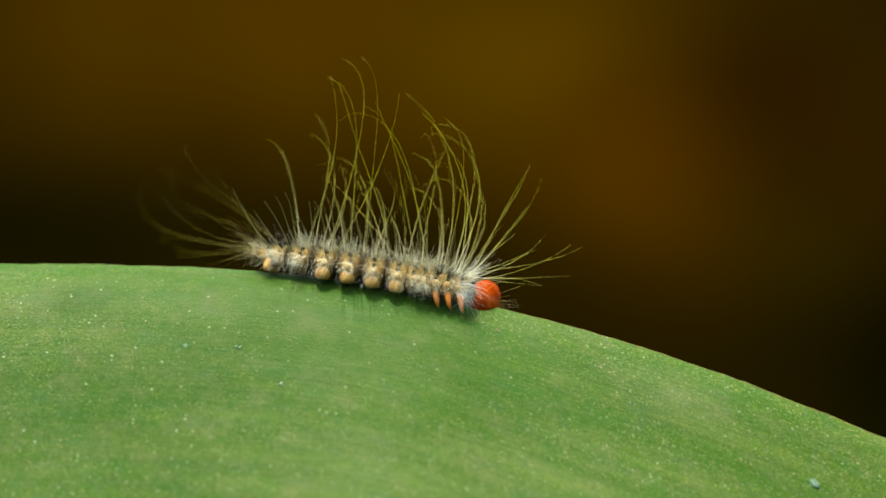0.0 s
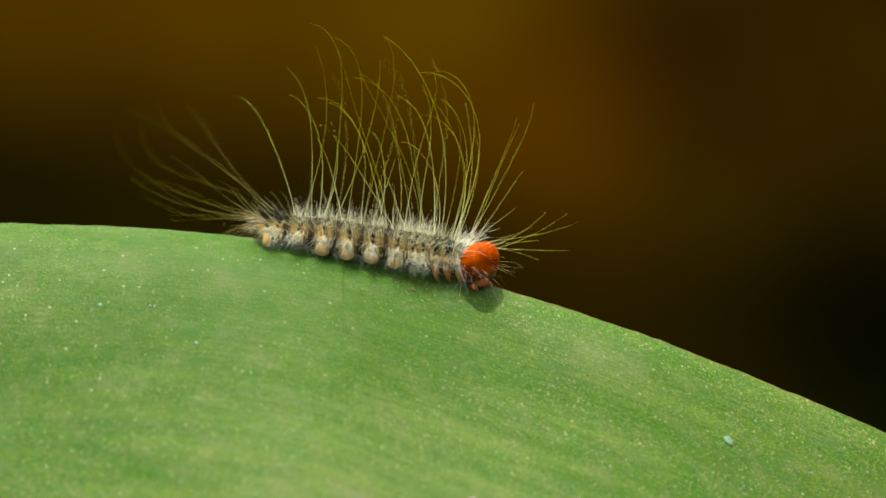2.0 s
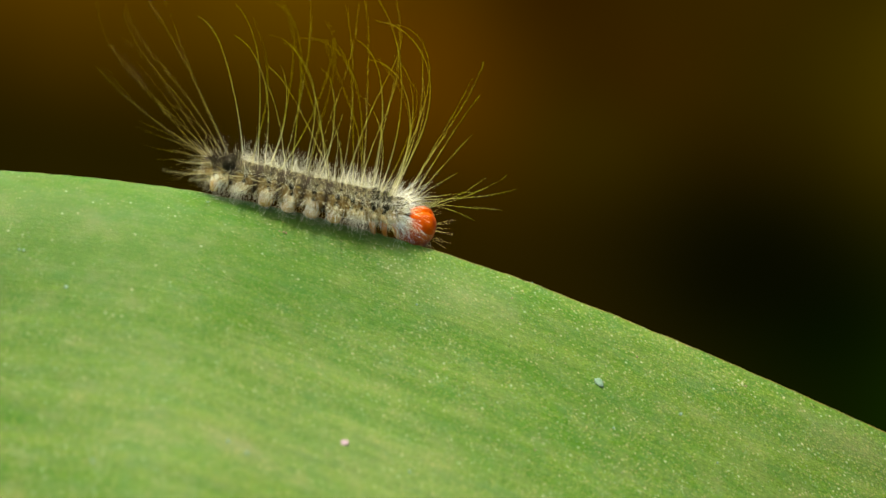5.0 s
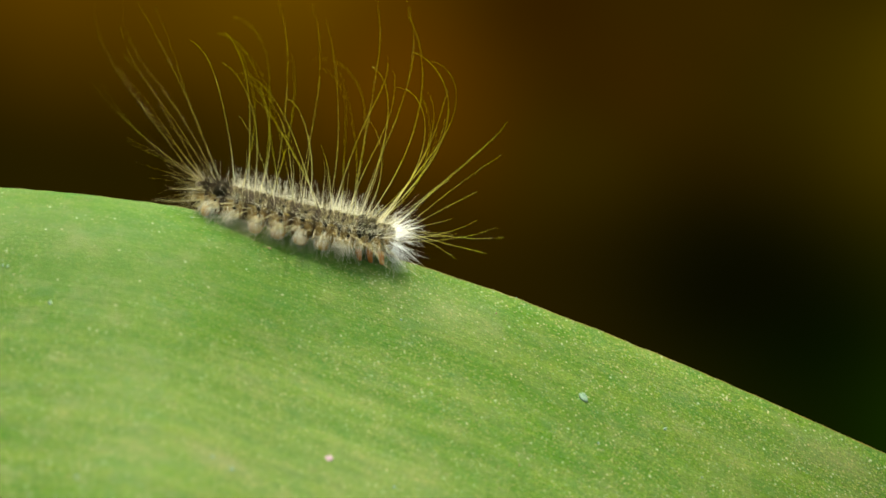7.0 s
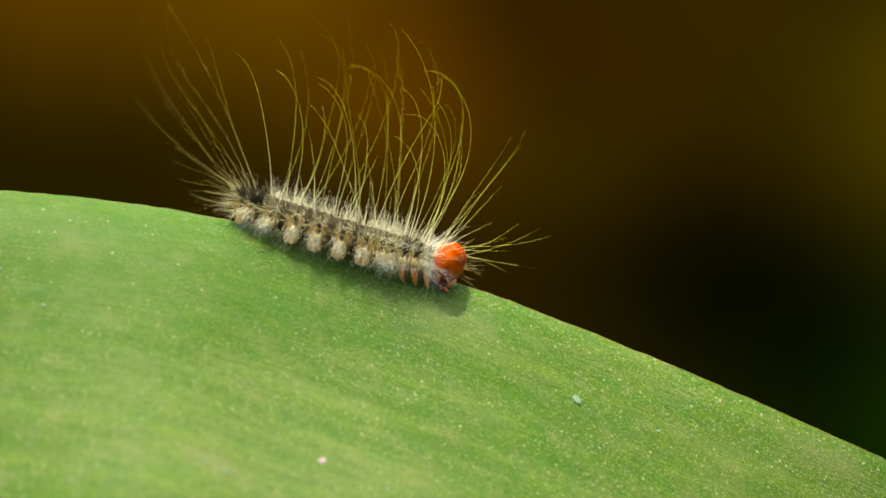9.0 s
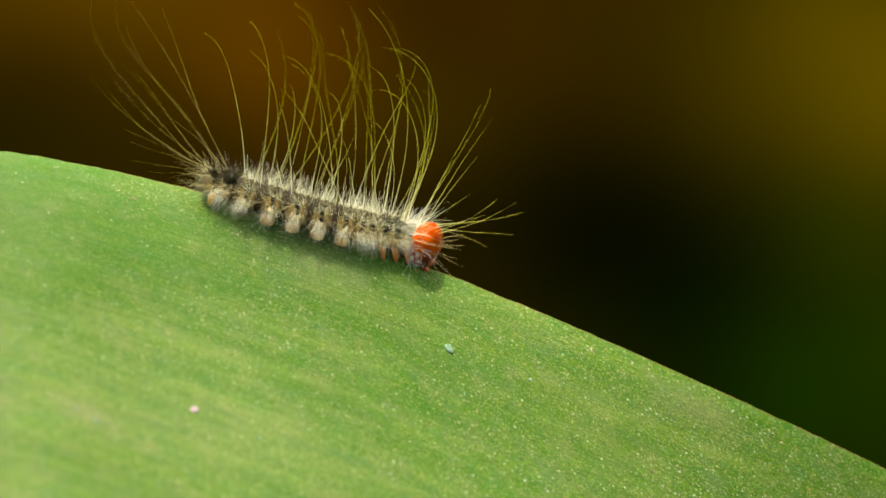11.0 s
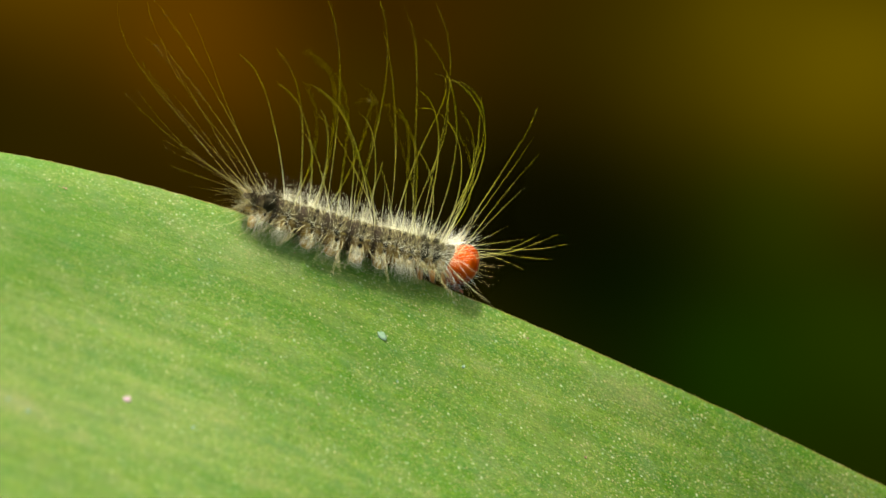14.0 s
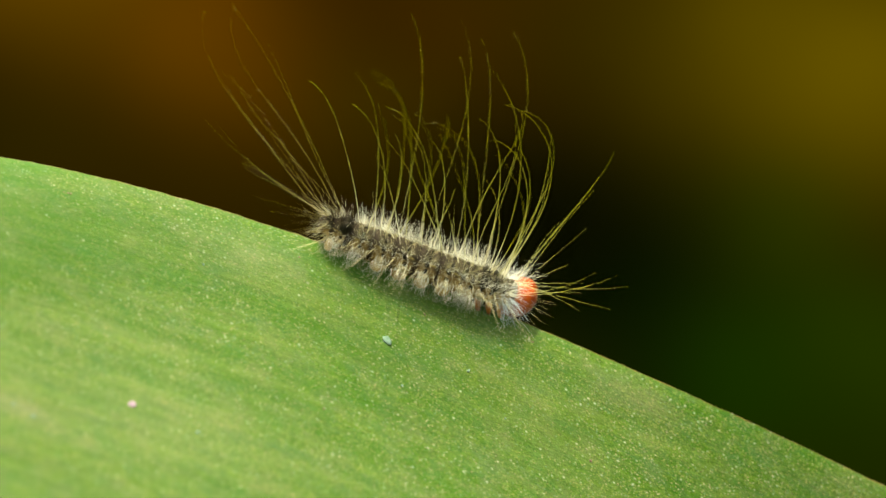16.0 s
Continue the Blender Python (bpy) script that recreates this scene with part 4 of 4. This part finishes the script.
def litter():
    flake("scale_flake", 9.16, 5.35, 0.26, M_FLAKE, "tiny pale flake stuck to the green leaf", "flake", 0)
    flake("scale_flake", 14.48, 5.23, 0.09, M_FLAKE, "tiny pale flake stuck to the green leaf", "flake", 1)
    flake("scale_flake", -7.19, 15.98, 0.20, M_FLAKE_PINK, "tiny lilac flake stuck to the green leaf", "flake", 2)
    flake("scale_flake", -14.27, 18.47, 0.11, M_FLAKE, "tiny pale flake stuck to the green leaf", "flake", 3)
    flake("scale_flake", -13.09, 18.93, 0.11, M_FLAKE, "tiny pale flake stuck to the green leaf", "flake", 4)
    flake("scale_flake", -22.50, 21.49, 0.12, M_FLAKE, "tiny pale flake stuck to the green leaf", "flake", 5)
    flake("dirt_crumb", 4.88, 11.87, 0.07, M_CRUMB, "tiny dark crumb of dirt on the green leaf", "dirt", 6)
    flake("scale_flake", -3.09, 16.53, 0.10, M_FLAKE, "tiny pale flake stuck to the green leaf", "flake", 7)
    flake("scale_flake", -28.15, 7.49, 0.08, M_FLAKE, "tiny pale flake stuck to the green leaf", "flake", 8)
    flake("scale_flake", -31.40, 7.70, 0.12, M_FLAKE, "tiny pale flake stuck to the green leaf", "flake", 9)
    flake("scale_flake", -27.87, 7.53, 0.08, M_FLAKE, "tiny pale flake stuck to the green leaf", "flake", 10)
    flake("scale_flake", -24.96, 9.90, 0.11, M_FLAKE, "tiny pale flake stuck to the green leaf", "flake", 11)
    flake("dirt_crumb", -11.29, 2.29, 0.07, M_CRUMB, "tiny dark crumb of dirt on the green leaf", "dirt", 12)
    flake("dirt_crumb", 3.50, 1.79, 0.06, M_CRUMB, "tiny dark crumb of dirt on the green leaf", "dirt", 13)
    flake("scale_flake", -2.72, 4.60, 0.08, M_FLAKE, "tiny pale flake stuck to the green leaf", "flake", 14)
    flake("scale_flake", 10.05, 8.14, 0.07, M_FLAKE, "tiny pale flake stuck to the green leaf", "flake", 16)
    flake("scale_flake", 14.51, 5.16, 0.07, M_FLAKE, "tiny pale flake stuck to the green leaf", "flake", 17)
    flake("dirt_crumb", 22.48, 7.79, 0.07, M_CRUMB, "tiny dark crumb of dirt on the green leaf", "dirt", 18)
    flake("dirt_crumb", 18.95, 1.20, 0.04, M_CRUMB, "tiny dark crumb of dirt on the green leaf", "dirt", 19)
    flake("dirt_crumb", 11.70, 2.49, 0.04, M_CRUMB, "tiny dark crumb of dirt on the green leaf", "dirt", 20)
    flake("dirt_crumb", 18.92, 1.26, 0.04, M_CRUMB, "tiny dark crumb of dirt on the green leaf", "dirt", 21)
    flake("dirt_crumb", 22.45, 7.74, 0.07, M_CRUMB, "tiny dark crumb of dirt on the green leaf", "dirt", 22)
    flake("scale_flake", -16.46, 1.34, 0.08, M_FLAKE, "tiny pale flake stuck to the green leaf", "flake", 23)
    flake("dirt_crumb", -11.72, 2.31, 0.04, M_CRUMB, "tiny dark crumb of dirt on the green leaf", "dirt", 24)
    flake("scale_flake", 16.81, 7.46, 0.07, M_FLAKE, "tiny pale flake stuck to the green leaf", "flake", 25)
    flake("dirt_crumb", -11.46, 2.28, 0.06, M_CRUMB, "tiny dark crumb of dirt on the green leaf", "dirt", 26)
    flake("scale_flake", -13.07, 18.90, 0.11, M_FLAKE, "tiny pale flake stuck to the green leaf", "flake", 27)
    flake("dirt_crumb", 29.39, 0.55, 0.04, M_CRUMB, "tiny dark crumb of dirt on the green leaf", "dirt", 28)
    flake("dirt_crumb", 18.83, 1.25, 0.04, M_CRUMB, "tiny dark crumb of dirt on the green leaf", "dirt", 29)
    flake("dirt_crumb", 11.75, 2.54, 0.03, M_CRUMB, "tiny dark crumb of dirt on the green leaf", "dirt", 30)
    flake("scale_flake", 4.82, -0.22, 0.06, M_FLAKE, "tiny pale flake stuck to the green leaf", "flake", 31)


# ---- build ----
backdrop()
leaf()
litter()
CATERPILLAR, SEGS, HEAD = caterpillar()


def motions():
    home = []
    for row in GAIT:
        home.append((row[0], Matrix.Translation(row[2] * MM)))
    walk(CATERPILLAR, home)
    poses = [body_poses(row) for row in GAIT]
    for i, ob in enumerate(SEGS + [HEAD]):
        walk(ob, [(row[0], h.inverted() @ p[i]) for row, (_, h), p in zip(GAIT, home, poses)])
    # the ruff spreads when the head is tucked under and folds back when it comes out
    for ob in RUFF:
        walk(ob, [(t, pose((spread - 1) * 0.9 * MM, 0, 0)) for t, spread in ((0.0, 0.1), (4.0, 0.1), (6.5, 0.8), (7.0, 1.0), (8.0, 1.0), (8.5, 0.6), (9.0, 0.1), (12.0, 0.2), (12.5, 0.7), (13.0, 0.3), (14.5, 0.3), (15.0, 0.75), (15.5, 1.0), (16.0, 0.3))])
    rng = random.Random(9)
    for ob, s, base, low in LONG:
        own, slow = rng.uniform(0, 6.28), rng.uniform(1.6, 2.6)
        rows = []
        for row in GAIT:
            t = row[0]
            a = sway(s, t) * (0.5 if low else 1.0) + 2.0 * math.sin(own + slow * t)
            rows.append((t, Matrix.Translation(base) @ pose(0, 0, 0, 1.5 * math.sin(own * 2 + 1.3 * t), a, 0)))
        walk(ob, rows)


motions()
